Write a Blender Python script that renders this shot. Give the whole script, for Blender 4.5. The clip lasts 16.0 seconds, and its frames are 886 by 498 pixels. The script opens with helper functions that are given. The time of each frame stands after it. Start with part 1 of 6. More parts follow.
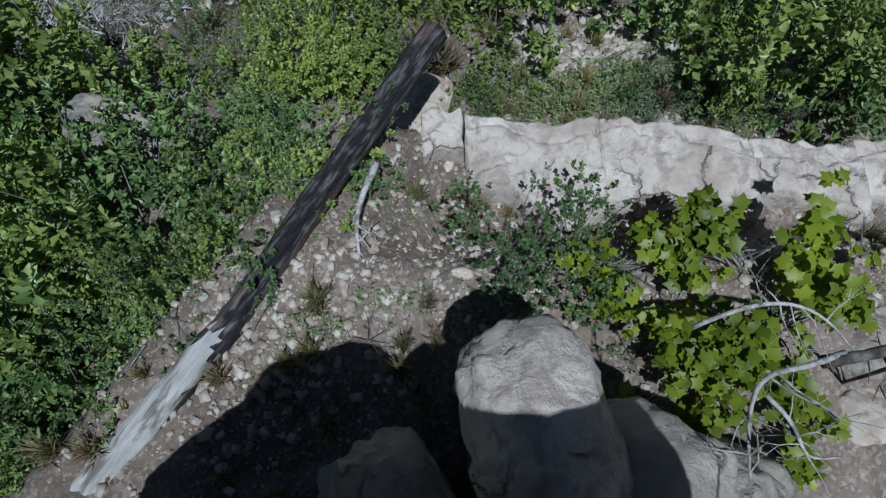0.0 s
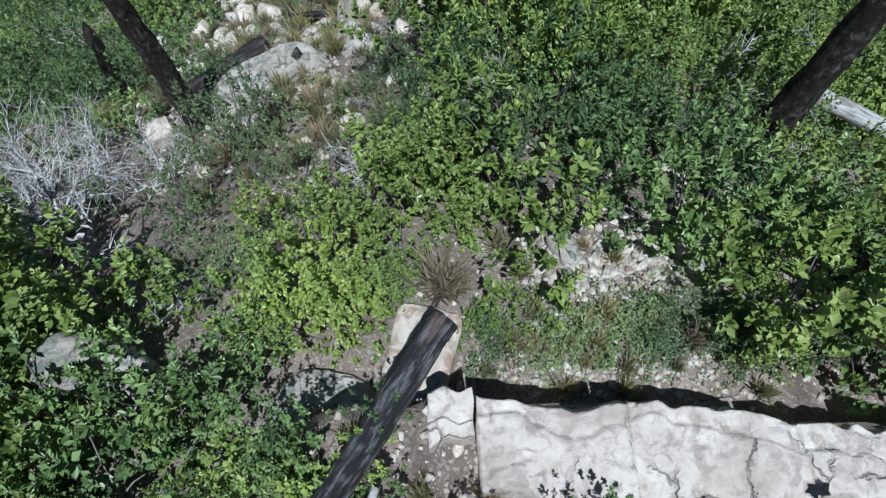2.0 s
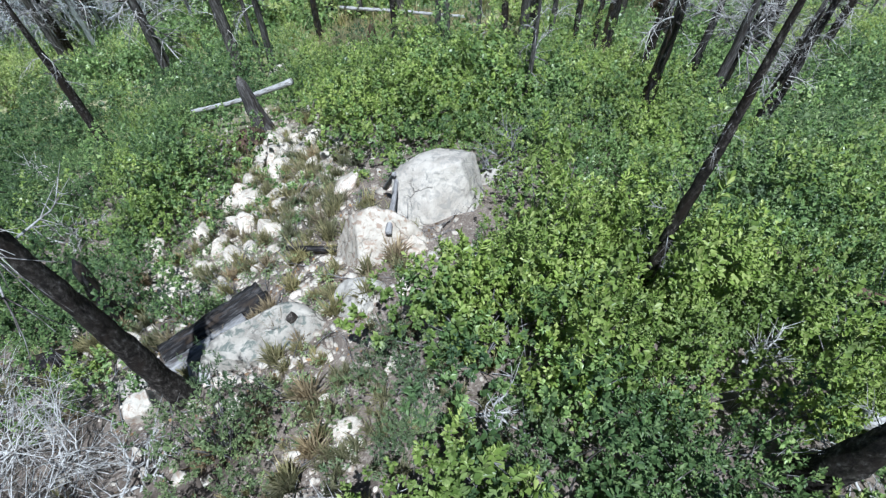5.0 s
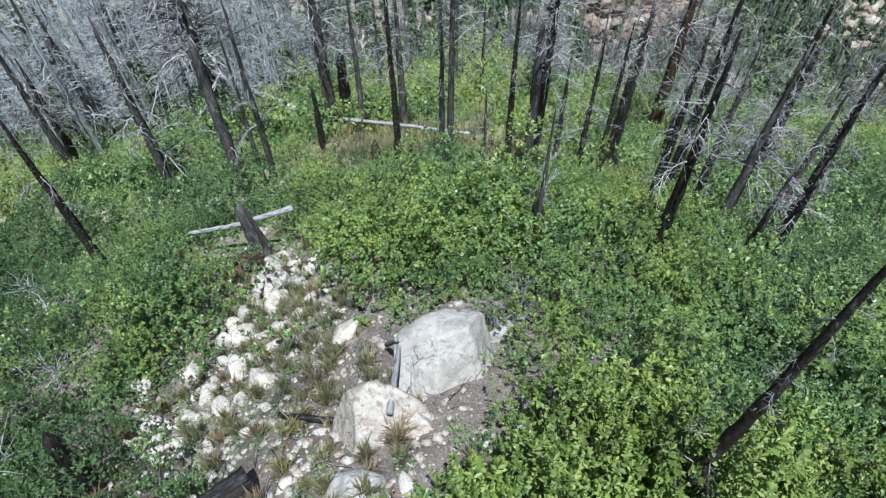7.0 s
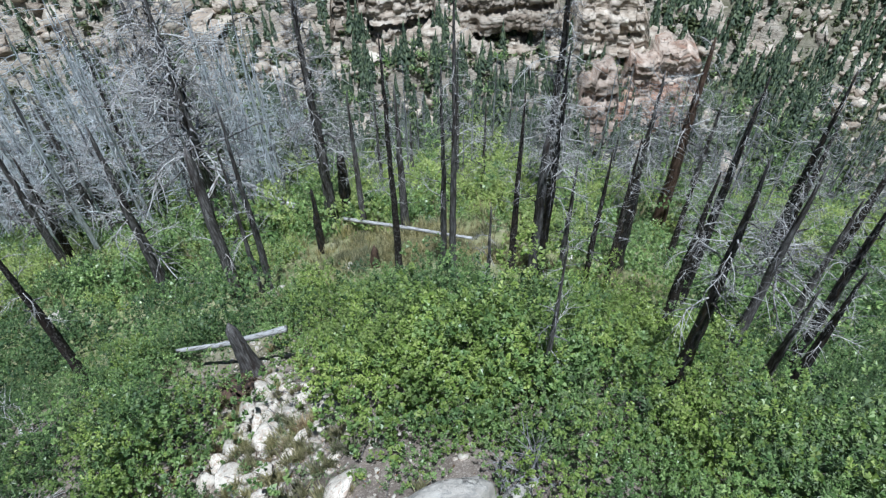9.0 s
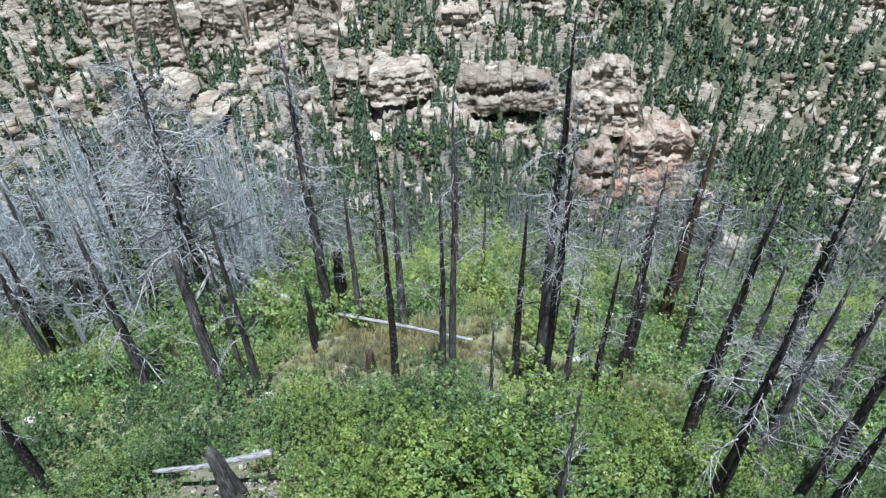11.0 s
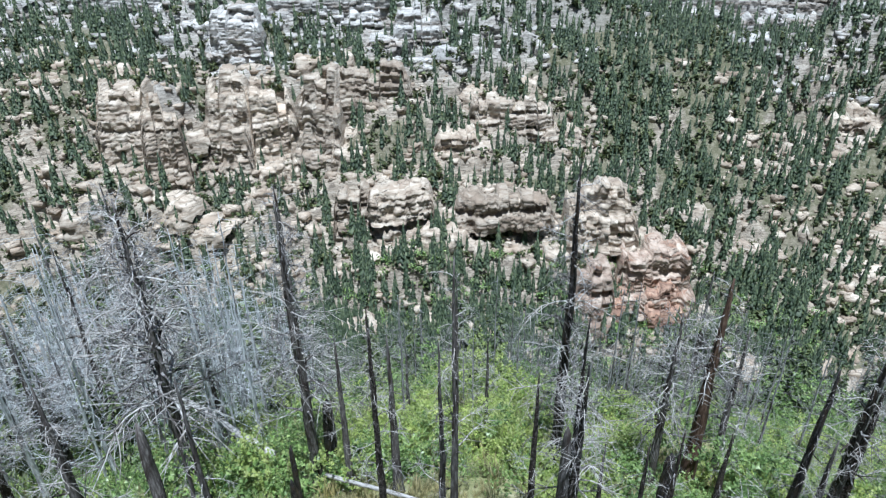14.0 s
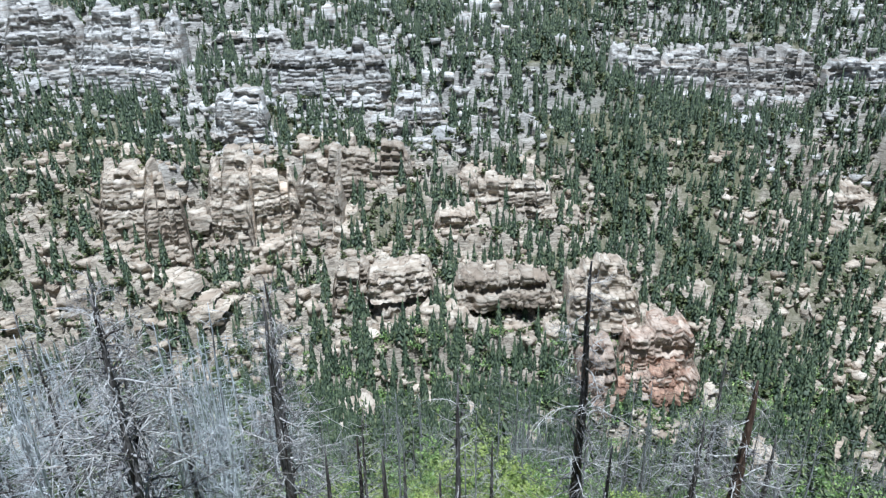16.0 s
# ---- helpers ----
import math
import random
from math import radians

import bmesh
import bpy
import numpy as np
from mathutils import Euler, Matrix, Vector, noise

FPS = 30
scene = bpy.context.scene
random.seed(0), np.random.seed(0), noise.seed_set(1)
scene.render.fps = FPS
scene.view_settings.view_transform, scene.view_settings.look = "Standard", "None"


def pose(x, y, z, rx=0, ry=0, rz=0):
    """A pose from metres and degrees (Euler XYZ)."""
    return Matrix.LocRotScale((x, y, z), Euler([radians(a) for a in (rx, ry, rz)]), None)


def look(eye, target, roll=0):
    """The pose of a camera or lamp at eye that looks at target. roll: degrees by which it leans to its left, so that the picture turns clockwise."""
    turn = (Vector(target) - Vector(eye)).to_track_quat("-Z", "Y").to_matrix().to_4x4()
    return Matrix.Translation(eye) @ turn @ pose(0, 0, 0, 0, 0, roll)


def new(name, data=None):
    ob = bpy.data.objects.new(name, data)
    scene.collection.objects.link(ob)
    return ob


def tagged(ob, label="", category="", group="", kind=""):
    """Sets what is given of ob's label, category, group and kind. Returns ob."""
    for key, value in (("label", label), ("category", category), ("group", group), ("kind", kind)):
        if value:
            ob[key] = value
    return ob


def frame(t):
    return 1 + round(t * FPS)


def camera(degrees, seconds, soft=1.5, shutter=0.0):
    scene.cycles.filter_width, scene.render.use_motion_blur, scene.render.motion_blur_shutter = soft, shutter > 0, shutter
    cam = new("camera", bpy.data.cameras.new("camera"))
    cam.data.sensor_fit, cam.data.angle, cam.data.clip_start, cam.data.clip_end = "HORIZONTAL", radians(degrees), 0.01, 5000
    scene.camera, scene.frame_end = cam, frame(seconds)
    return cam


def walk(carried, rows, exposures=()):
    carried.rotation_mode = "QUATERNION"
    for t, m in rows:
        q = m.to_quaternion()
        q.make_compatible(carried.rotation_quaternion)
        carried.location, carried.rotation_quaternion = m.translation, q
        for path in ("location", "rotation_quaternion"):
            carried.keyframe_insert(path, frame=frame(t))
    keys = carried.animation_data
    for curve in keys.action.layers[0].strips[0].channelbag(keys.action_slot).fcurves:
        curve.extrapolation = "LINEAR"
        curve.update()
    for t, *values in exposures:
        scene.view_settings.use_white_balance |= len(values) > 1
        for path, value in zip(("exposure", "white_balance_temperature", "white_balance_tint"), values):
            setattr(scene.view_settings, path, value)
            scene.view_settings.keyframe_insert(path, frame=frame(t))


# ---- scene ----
cam = camera(68.4, 16.0, soft=1.25)
METRES, EYE, TILT, LEAN, TURN = 12.0, 5.6, 0.0, 0.0, 0.0
ROWS = [
    (0.0, 0.0, 0.0, 0.0, -2.09, -76.06, 0.52),
    (0.5, 0.0005, 0.03, -0.0022, -2.04, -75.37, 0.51),
    (1.0, -0.0004, 0.0583, -0.0039, -1.93, -73.99, 0.5),
    (1.5, -0.0008, 0.0909, -0.0055, -1.83, -72.22, 0.52),
    (2.0, 0.0003, 0.1236, -0.0057, -1.75, -70.44, 0.54),
    (2.5, 0.0022, 0.1529, -0.004, -1.7, -68.78, 0.49),
    (3.0, 0.0038, 0.1849, -0.0012, -1.71, -66.98, 0.48),
    (3.5, 0.0031, 0.2176, 0.0035, -1.7, -65.18, 0.51),
    (4.0, 0.0015, 0.2469, 0.0064, -1.69, -63.52, 0.5),
    (4.5, 0.0016, 0.2804, 0.0081, -1.68, -61.69, 0.54),
    (5.0, 0.0012, 0.3113, 0.0102, -1.65, -59.97, 0.51),
    (7.5, -0.0024, 0.4735, 0.0184, -1.49, -51.18, 0.56),
    (8.0, -0.0029, 0.5039, 0.0194, -1.54, -49.6, 0.6),
    (8.5, -0.0021, 0.5365, 0.0208, -1.58, -47.92, 0.64),
    (9.0, -0.0026, 0.5687, 0.0207, -1.59, -46.22, 0.65),
    (9.5, -0.0027, 0.5989, 0.0207, -1.64, -44.65, 0.67),
    (12.0, 0.0039, 0.7405, 0.0222, -1.72, -36.29, 0.67),
    (12.5, 0.004, 0.772, 0.021, -1.76, -34.55, 0.69),
    (13.0, 0.003, 0.8033, 0.0193, -1.8, -32.8, 0.71),
    (13.5, 0.0031, 0.8318, 0.02, -1.82, -31.21, 0.73),
    (14.0, 0.0061, 0.8649, 0.0193, -1.81, -29.48, 0.73),
    (14.5, 0.0073, 0.8985, 0.0184, -1.82, -27.76, 0.74),
    (15.0, 0.0067, 0.9277, 0.024, -1.84, -26.18, 0.74),
    (15.5, 0.0071, 0.9631, 0.023, -1.84, -24.46, 0.74),
    (16.0, 0.0067, 0.9975, 0.0219, -1.86, -22.86, 0.75),
]
walk(cam, [(t, pose(0, 0, EYE, TILT, LEAN, TURN) @ pose(METRES * x, METRES * y, METRES * z, 90 + pitch, roll, yaw)) for t, x, y, z, yaw, pitch, roll in ROWS],
     exposures=[(0, -0.76, 5500, 6), (1.5, -0.3, 5500, 6), (2.5, -0.05, 5500, 6), (4, 0.2, 5500, 6), (5, 0.26, 5500, 6), (9, 0.07, 5500, 6), (12.5, 0.34, 5500, 6), (16, 0.28, 5500, 6)])

# ---- world, sun, exposure ----
SUN_TO = Vector((0.035, -0.27, 0.96)).normalized()
world = bpy.data.worlds.new("sky")
scene.world = world
world.use_nodes = True
wn = world.node_tree
sky = wn.nodes.new("ShaderNodeTexSky")
sky.sky_type, sky.sun_disc = "NISHITA", False
sky.sun_elevation = math.asin(SUN_TO.z)
sky.sun_rotation = math.atan2(SUN_TO.x, SUN_TO.y)
sky.altitude = 1800
wn.links.new(sky.outputs[0], wn.nodes["Background"].inputs[0])
wn.nodes["Background"].inputs[1].default_value = 0.03
sun = new("sun", bpy.data.lights.new("sun", "SUN"))
sun.data.energy, sun.data.angle, sun.data.color = 5.0, radians(0.53), (1.0, 0.975, 0.94)
sun.matrix_world = look((0, 0, 0), -SUN_TO)

# ---- materials ----
def ramp_of(nt, stops):
    r = nt.nodes.new("ShaderNodeValToRGB")
    while len(r.color_ramp.elements) < len(stops):
        r.color_ramp.elements.new(0.5)
    for e, (p, c) in zip(r.color_ramp.elements, stops):
        e.position, e.color = p, (*c, 1)
    return r


def noise_of(nt, vec, scale, detail=6, rough=0.6, warp=0.0):
    n = nt.nodes.new("ShaderNodeTexNoise")
    n.inputs["Scale"].default_value, n.inputs["Detail"].default_value = scale, detail
    n.inputs["Roughness"].default_value, n.inputs["Distortion"].default_value = rough, warp
    nt.links.new(vec, n.inputs["Vector"])
    return n


def blend(nt, fac, a, b, kind="MIX"):
    m = nt.nodes.new("ShaderNodeMix")
    m.data_type, m.blend_type = "RGBA", kind
    for socket, v in ((m.inputs[0], fac), (m.inputs[6], a), (m.inputs[7], b)):
        if isinstance(v, (int, float)):
            socket.default_value = v
        elif isinstance(v, tuple):
            socket.default_value = (*v, 1)
        else:
            nt.links.new(v, socket)
    return m.outputs[2]


def between(nt, value, a, b):
    m = nt.nodes.new("ShaderNodeMapRange")
    m.inputs[1].default_value, m.inputs[2].default_value = a, b
    nt.links.new(value, m.inputs[0])
    return m.outputs[0]


def surface(name, stops, scale, spots=None, spot_scale=5, rough=0.85, bump=0.4, bump_scale=None, stretch=(1, 1, 1), gap=0.02, piece=0.0, cracks=0.0):
    """A rough natural surface: two scales of colour, relief, and tone that varies from piece to piece."""
    m = bpy.data.materials.new(name)
    m.use_nodes = True
    nt = m.node_tree
    bs = nt.nodes["Principled BSDF"]
    geo = nt.nodes.new("ShaderNodeTexCoord")
    mp = nt.nodes.new("ShaderNodeMapping")
    mp.inputs["Scale"].default_value = stretch
    nt.links.new(geo.outputs["Object"], mp.inputs[0])
    vec = mp.outputs[0]
    n1 = noise_of(nt, vec, scale, 8, 0.65)
    col = ramp_of(nt, stops)
    nt.links.new(n1.outputs[0], col.inputs[0])
    c = col.outputs[0]
    if spots:
        n2 = noise_of(nt, vec, spot_scale, 5, 0.6, 0.6)
        c = blend(nt, between(nt, n2.outputs[0], 0.5, 0.62), c, spots)
    if piece:
        info = nt.nodes.new("ShaderNodeObjectInfo")
        r = ramp_of(nt, ((0.0, (1 - piece,) * 3), (1.0, (1 + piece * 0.6, 1 + piece * 0.5, 1 + piece * 0.4))))
        nt.links.new(info.outputs["Random"], r.inputs[0])
        c = blend(nt, 1.0, c, r.outputs[0], "MULTIPLY")
        isle = nt.nodes.new("ShaderNodeNewGeometry")
        r2 = ramp_of(nt, ((0.0, (1 - 1.6 * piece, 1 - 1.75 * piece, 1 - 1.9 * piece)), (0.6, (1.0, 1.0, 1.0)), (1.0, (1 + 0.3 * piece,) * 3)))
        nt.links.new(isle.outputs["Random Per Island"], r2.inputs[0])
        c = blend(nt, 1.0, c, r2.outputs[0], "MULTIPLY")
    n3 = noise_of(nt, vec, bump_scale or scale * 4, 8, 0.7)
    height = n3.outputs[0]
    if cracks:
        v = nt.nodes.new("ShaderNodeTexVoronoi")
        v.feature = "DISTANCE_TO_EDGE"
        v.inputs["Scale"].default_value = cracks
        warp = noise_of(nt, vec, cracks * 2.5, 4, 0.6)
        wv = nt.nodes.new("ShaderNodeVectorMath")
        wv.operation = "MULTIPLY_ADD"
        wv.inputs[1].default_value = (0.5 / cracks,) * 3
        nt.links.new(warp.outputs["Color"], wv.inputs[0])
        nt.links.new(vec, wv.inputs[2])
        nt.links.new(wv.outputs[0], v.inputs["Vector"])
        line = between(nt, v.outputs["Distance"], 0.0, 0.03)
        some = noise_of(nt, vec, cracks * 0.9, 3, 0.5)
        lift = nt.nodes.new("ShaderNodeMath")
        lift.operation = "MAXIMUM"
        nt.links.new(line, lift.inputs[0])
        nt.links.new(between(nt, some.outputs[0], 0.56, 0.46), lift.inputs[1])
        line = lift.outputs[0]
        c = blend(nt, line, blend(nt, 0.6, c, (0.06, 0.05, 0.045)), c)
        add = nt.nodes.new("ShaderNodeMath")
        add.operation = "MULTIPLY_ADD"
        add.inputs[1].default_value = 0.8
        nt.links.new(line, add.inputs[0])
        nt.links.new(n3.outputs[0], add.inputs[2])
        height = add.outputs[0]
    nt.links.new(c, bs.inputs["Base Color"])
    bs.inputs["Roughness"].default_value = rough
    bs.inputs["Specular IOR Level"].default_value = 0.25
    b = nt.nodes.new("ShaderNodeBump")
    b.inputs["Strength"].default_value, b.inputs["Distance"].default_value = bump, gap
    nt.links.new(height, b.inputs["Height"])
    nt.links.new(b.outputs[0], bs.inputs["Normal"])
    return m


def leafy(name, dark, mid, light, rough=0.5, thin=0.3):
    """Leaves whose tone varies from leaf to leaf and plant to plant, and which let some light through."""
    m = bpy.data.materials.new(name)
    m.use_nodes = True
    nt = m.node_tree
    bs, out = nt.nodes["Principled BSDF"], nt.nodes["Material Output"]
    geo = nt.nodes.new("ShaderNodeNewGeometry")
    r = ramp_of(nt, ((0.0, dark), (0.5, mid), (1.0, light)))
    nt.links.new(geo.outputs["Random Per Island"], r.inputs[0])
    n = noise_of(nt, geo.outputs["Position"], 0.9, 3, 0.5)
    tone = ramp_of(nt, ((0.32, (0.5, 0.56, 0.58)), (0.68, (1.32, 1.26, 1.05))))
    nt.links.new(n.outputs[0], tone.inputs[0])
    c = blend(nt, 1.0, r.outputs[0], tone.outputs[0], "MULTIPLY")
    # new tip growth is paler; below it, shade between shoots is painted in
    leaf_shade = nt.nodes.new("ShaderNodeAttribute")
    leaf_shade.attribute_name = "inner_shade"
    shade_tone = ramp_of(nt, ((0.0, (1.0, 1.0, 1.0)), (0.45, (0.76, 0.79, 0.76)), (1.0, (0.42, 0.47, 0.45))))
    nt.links.new(leaf_shade.outputs["Fac"], shade_tone.inputs[0])
    c = blend(nt, 1.0, c, shade_tone.outputs[0], "MULTIPLY")
    nt.links.new(c, bs.inputs["Base Color"])
    bs.inputs["Roughness"].default_value = rough
    bs.inputs["Specular IOR Level"].default_value = 0.5
    tl = nt.nodes.new("ShaderNodeBsdfTranslucent")
    nt.links.new(c, tl.inputs[0])
    mx = nt.nodes.new("ShaderNodeMixShader")
    mx.inputs[0].default_value = thin
    nt.links.new(bs.outputs[0], mx.inputs[1])
    nt.links.new(tl.outputs[0], mx.inputs[2])
    nt.links.new(mx.outputs[0], out.inputs[0])
    return m


SANDSTONE = surface("pale_sandstone", ((0.3, (0.42, 0.385, 0.34)), (0.48, (0.64, 0.60, 0.545)), (0.7, (0.80, 0.77, 0.71))), 2.2,
                    (0.46, 0.44, 0.41), 7, 0.9, 0.9, 18, gap=0.03, piece=0.12, cracks=1.7)
PINKSTONE = surface("pinkish_sandstone", ((0.3, (0.44, 0.37, 0.32)), (0.44, (0.62, 0.555, 0.50)), (0.56, (0.73, 0.68, 0.62)), (0.72, (0.82, 0.785, 0.72))), 2.4,
                    (0.46, 0.40, 0.36), 9, 0.9, 0.9, 16, gap=0.03, cracks=2.2)
GREYSTONE = surface("lichened_grey_stone", ((0.3, (0.28, 0.255, 0.225)), (0.5, (0.47, 0.435, 0.385)), (0.7, (0.62, 0.58, 0.52))), 3.5,
                    (0.18, 0.20, 0.18), 8, 0.95, 0.8, 18, gap=0.03, cracks=1.7)
RUBBLE = surface("broken_white_stone", ((0.3, (0.48, 0.43, 0.37)), (0.5, (0.68, 0.63, 0.555)), (0.7, (0.82, 0.775, 0.70))), 5,
                 (0.45, 0.35, 0.28), 11, 0.9, 0.5, 25, gap=0.015, piece=0.16, cracks=2.2)
CLIFF_CREAM = surface("cream_bedded_sandstone", ((0.3, (0.15, 0.115, 0.088)), (0.46, (0.46, 0.395, 0.325)), (0.66, (0.70, 0.64, 0.555))), 0.22,
                      (0.40, 0.33, 0.265), 0.12, 0.9, 1.0, 0.6, (0.45, 0.45, 2.6), 0.35, 0.15, cracks=0.26)
CLIFF_RED = surface("red_bedded_sandstone", ((0.3, (0.16, 0.085, 0.06)), (0.46, (0.46, 0.29, 0.215)), (0.68, (0.62, 0.47, 0.375))), 0.22,
                    (0.28, 0.19, 0.15), 0.12, 0.9, 1.0, 0.6, (0.45, 0.45, 2.6), 0.35, 0.15, cracks=0.26)
CLIFF_GREY = surface("grey_white_bedded_rock", ((0.3, (0.19, 0.175, 0.16)), (0.46, (0.49, 0.485, 0.475)), (0.66, (0.74, 0.74, 0.725))), 0.22,
                     (0.36, 0.325, 0.29), 0.1, 0.9, 1.0, 0.6, (0.35, 0.35, 3.0), 0.35, 0.15, cracks=0.26)
CLIFF_PINK = surface("pink_bedded_sandstone", ((0.3, (0.16, 0.115, 0.09)), (0.46, (0.48, 0.385, 0.32)), (0.68, (0.70, 0.61, 0.53))), 0.22,
                     (0.36, 0.23, 0.17), 0.12, 0.9, 1.0, 0.6, (0.45, 0.45, 2.6), 0.35, 0.15, cracks=0.26)
CHAR = surface("charred_wood", ((0.3, (0.006, 0.006, 0.007)), (0.5, (0.022, 0.021, 0.023)), (0.72, (0.17, 0.165, 0.17))), 5,
               (0.06, 0.045, 0.035), 2.2, 0.5, 1.0, 16, (4, 4, 0.8), 0.03)
CHARLOG = surface("charred_log_wood", ((0.3, (0.008, 0.008, 0.009)), (0.5, (0.04, 0.039, 0.043)), (0.68, (0.28, 0.28, 0.30))), 8,
                  (0.2, 0.135, 0.105), 0.9, 0.5, 1.0, 16, (4, 4, 0.8), 0.03)
BARK = surface("burnt_bark", ((0.36, (0.014, 0.013, 0.013)), (0.5, (0.058, 0.05, 0.046)), (0.6, (0.15, 0.135, 0.125)), (0.68, (0.36, 0.345, 0.335))), 9,
               (0.05, 0.038, 0.032), 1.3, 0.9, 1.0, 26, (2.0, 2.0, 1.1), 0.03, 0.2, cracks=5.0)
SILVER = surface("weathered_silver_wood", ((0.3, (0.38, 0.38, 0.38)), (0.5, (0.58, 0.58, 0.58)), (0.7, (0.74, 0.74, 0.74))), 6,
                 (0.24, 0.22, 0.20), 3, 0.8, 0.6, 14, (5, 5, 0.7), 0.02, 0.15)
GREYWOOD = surface("grey_dead_wood", ((0.3, (0.14, 0.14, 0.145)), (0.5, (0.30, 0.30, 0.31)), (0.7, (0.46, 0.46, 0.47))), 6,
                   (0.10, 0.09, 0.09), 2, 0.85, 0.5, 14, (4, 4, 0.7), 0.02, 0.2)
ASHWOOD = surface("ash_grey_dead_wood", ((0.3, (0.33, 0.36, 0.385)), (0.5, (0.57, 0.605, 0.635)), (0.7, (0.79, 0.82, 0.85))), 6,
                  (0.12, 0.115, 0.115), 0.6, 0.85, 0.5, 14, (4, 4, 0.7), 0.02)
SMOKEWOOD = surface("smoky_grey_dead_wood", ((0.3, (0.12, 0.12, 0.125)), (0.5, (0.29, 0.295, 0.305)), (0.7, (0.52, 0.535, 0.55))), 6,
                    (0.07, 0.06, 0.055), 0.6, 0.85, 0.5, 14, (4, 4, 0.7), 0.02)
DULLWOOD = surface("dull_scorched_grey_wood", ((0.3, (0.04, 0.037, 0.036)), (0.5, (0.135, 0.127, 0.125)), (0.7, (0.33, 0.325, 0.325))), 5,
                   (0.05, 0.04, 0.036), 1.0, 0.85, 0.7, 14, (4, 4, 0.6), 0.02, 0.2)
BROWNWOOD = surface("scorched_brown_wood", ((0.3, (0.05, 0.032, 0.024)), (0.5, (0.12, 0.075, 0.055)), (0.7, (0.22, 0.16, 0.12))), 4,
                    (0.03, 0.025, 0.022), 1.6, 0.8, 0.8, 14, (4, 4, 0.6), 0.03)
LEAF_BRIGHT = leafy("bright_oak_leaf", (0.115, 0.2, 0.066), (0.228, 0.35, 0.13), (0.41, 0.53, 0.25), 0.36, 0.16)
LEAF_LUSH = leafy("lush_yellow_green_leaf", (0.175, 0.265, 0.06), (0.305, 0.415, 0.115), (0.48, 0.56, 0.23), 0.4, 0.22)
LEAF_SPRING = leafy("pale_spring_leaf", (0.29, 0.39, 0.12), (0.46, 0.57, 0.2), (0.62, 0.68, 0.35), 0.5, 0.4)
LEAF_DARK = leafy("dark_shrub_leaf", (0.066, 0.125, 0.05), (0.13, 0.215, 0.09), (0.24, 0.33, 0.155), 0.5, 0.22)
LEAF_GREY = leafy("grey_green_shrub_leaf", (0.125, 0.185, 0.085), (0.22, 0.30, 0.145), (0.36, 0.43, 0.245), 0.6, 0.2)
LEAF_MAPLE = leafy("yellow_green_lobed_leaf", (0.12, 0.18, 0.012), (0.21, 0.29, 0.02), (0.34, 0.42, 0.045), 0.45, 0.35)
NEEDLE = leafy("conifer_needles", (0.038, 0.062, 0.04), (0.072, 0.108, 0.066), (0.14, 0.18, 0.11), 0.6, 0.1)
NEEDLE_YOUNG = leafy("young_conifer_needles", (0.06, 0.095, 0.04), (0.12, 0.17, 0.07), (0.22, 0.27, 0.13), 0.6, 0.15)
NEEDLE_OLIVE = leafy("olive_far_shrub", (0.05, 0.07, 0.032), (0.095, 0.12, 0.055), (0.18, 0.205, 0.10), 0.6, 0.1)
GRASS = leafy("dry_grass", (0.2, 0.2, 0.11), (0.36, 0.34, 0.19), (0.54, 0.48, 0.32), 0.7, 0.35)
DEADLEAF = leafy("dead_leaf", (0.09, 0.055, 0.03), (0.20, 0.12, 0.065), (0.34, 0.22, 0.13), 0.7, 0.1)
STRAW = leafy("straw", (0.26, 0.20, 0.13), (0.38, 0.30, 0.20), (0.52, 0.43, 0.31), 0.7, 0.2)


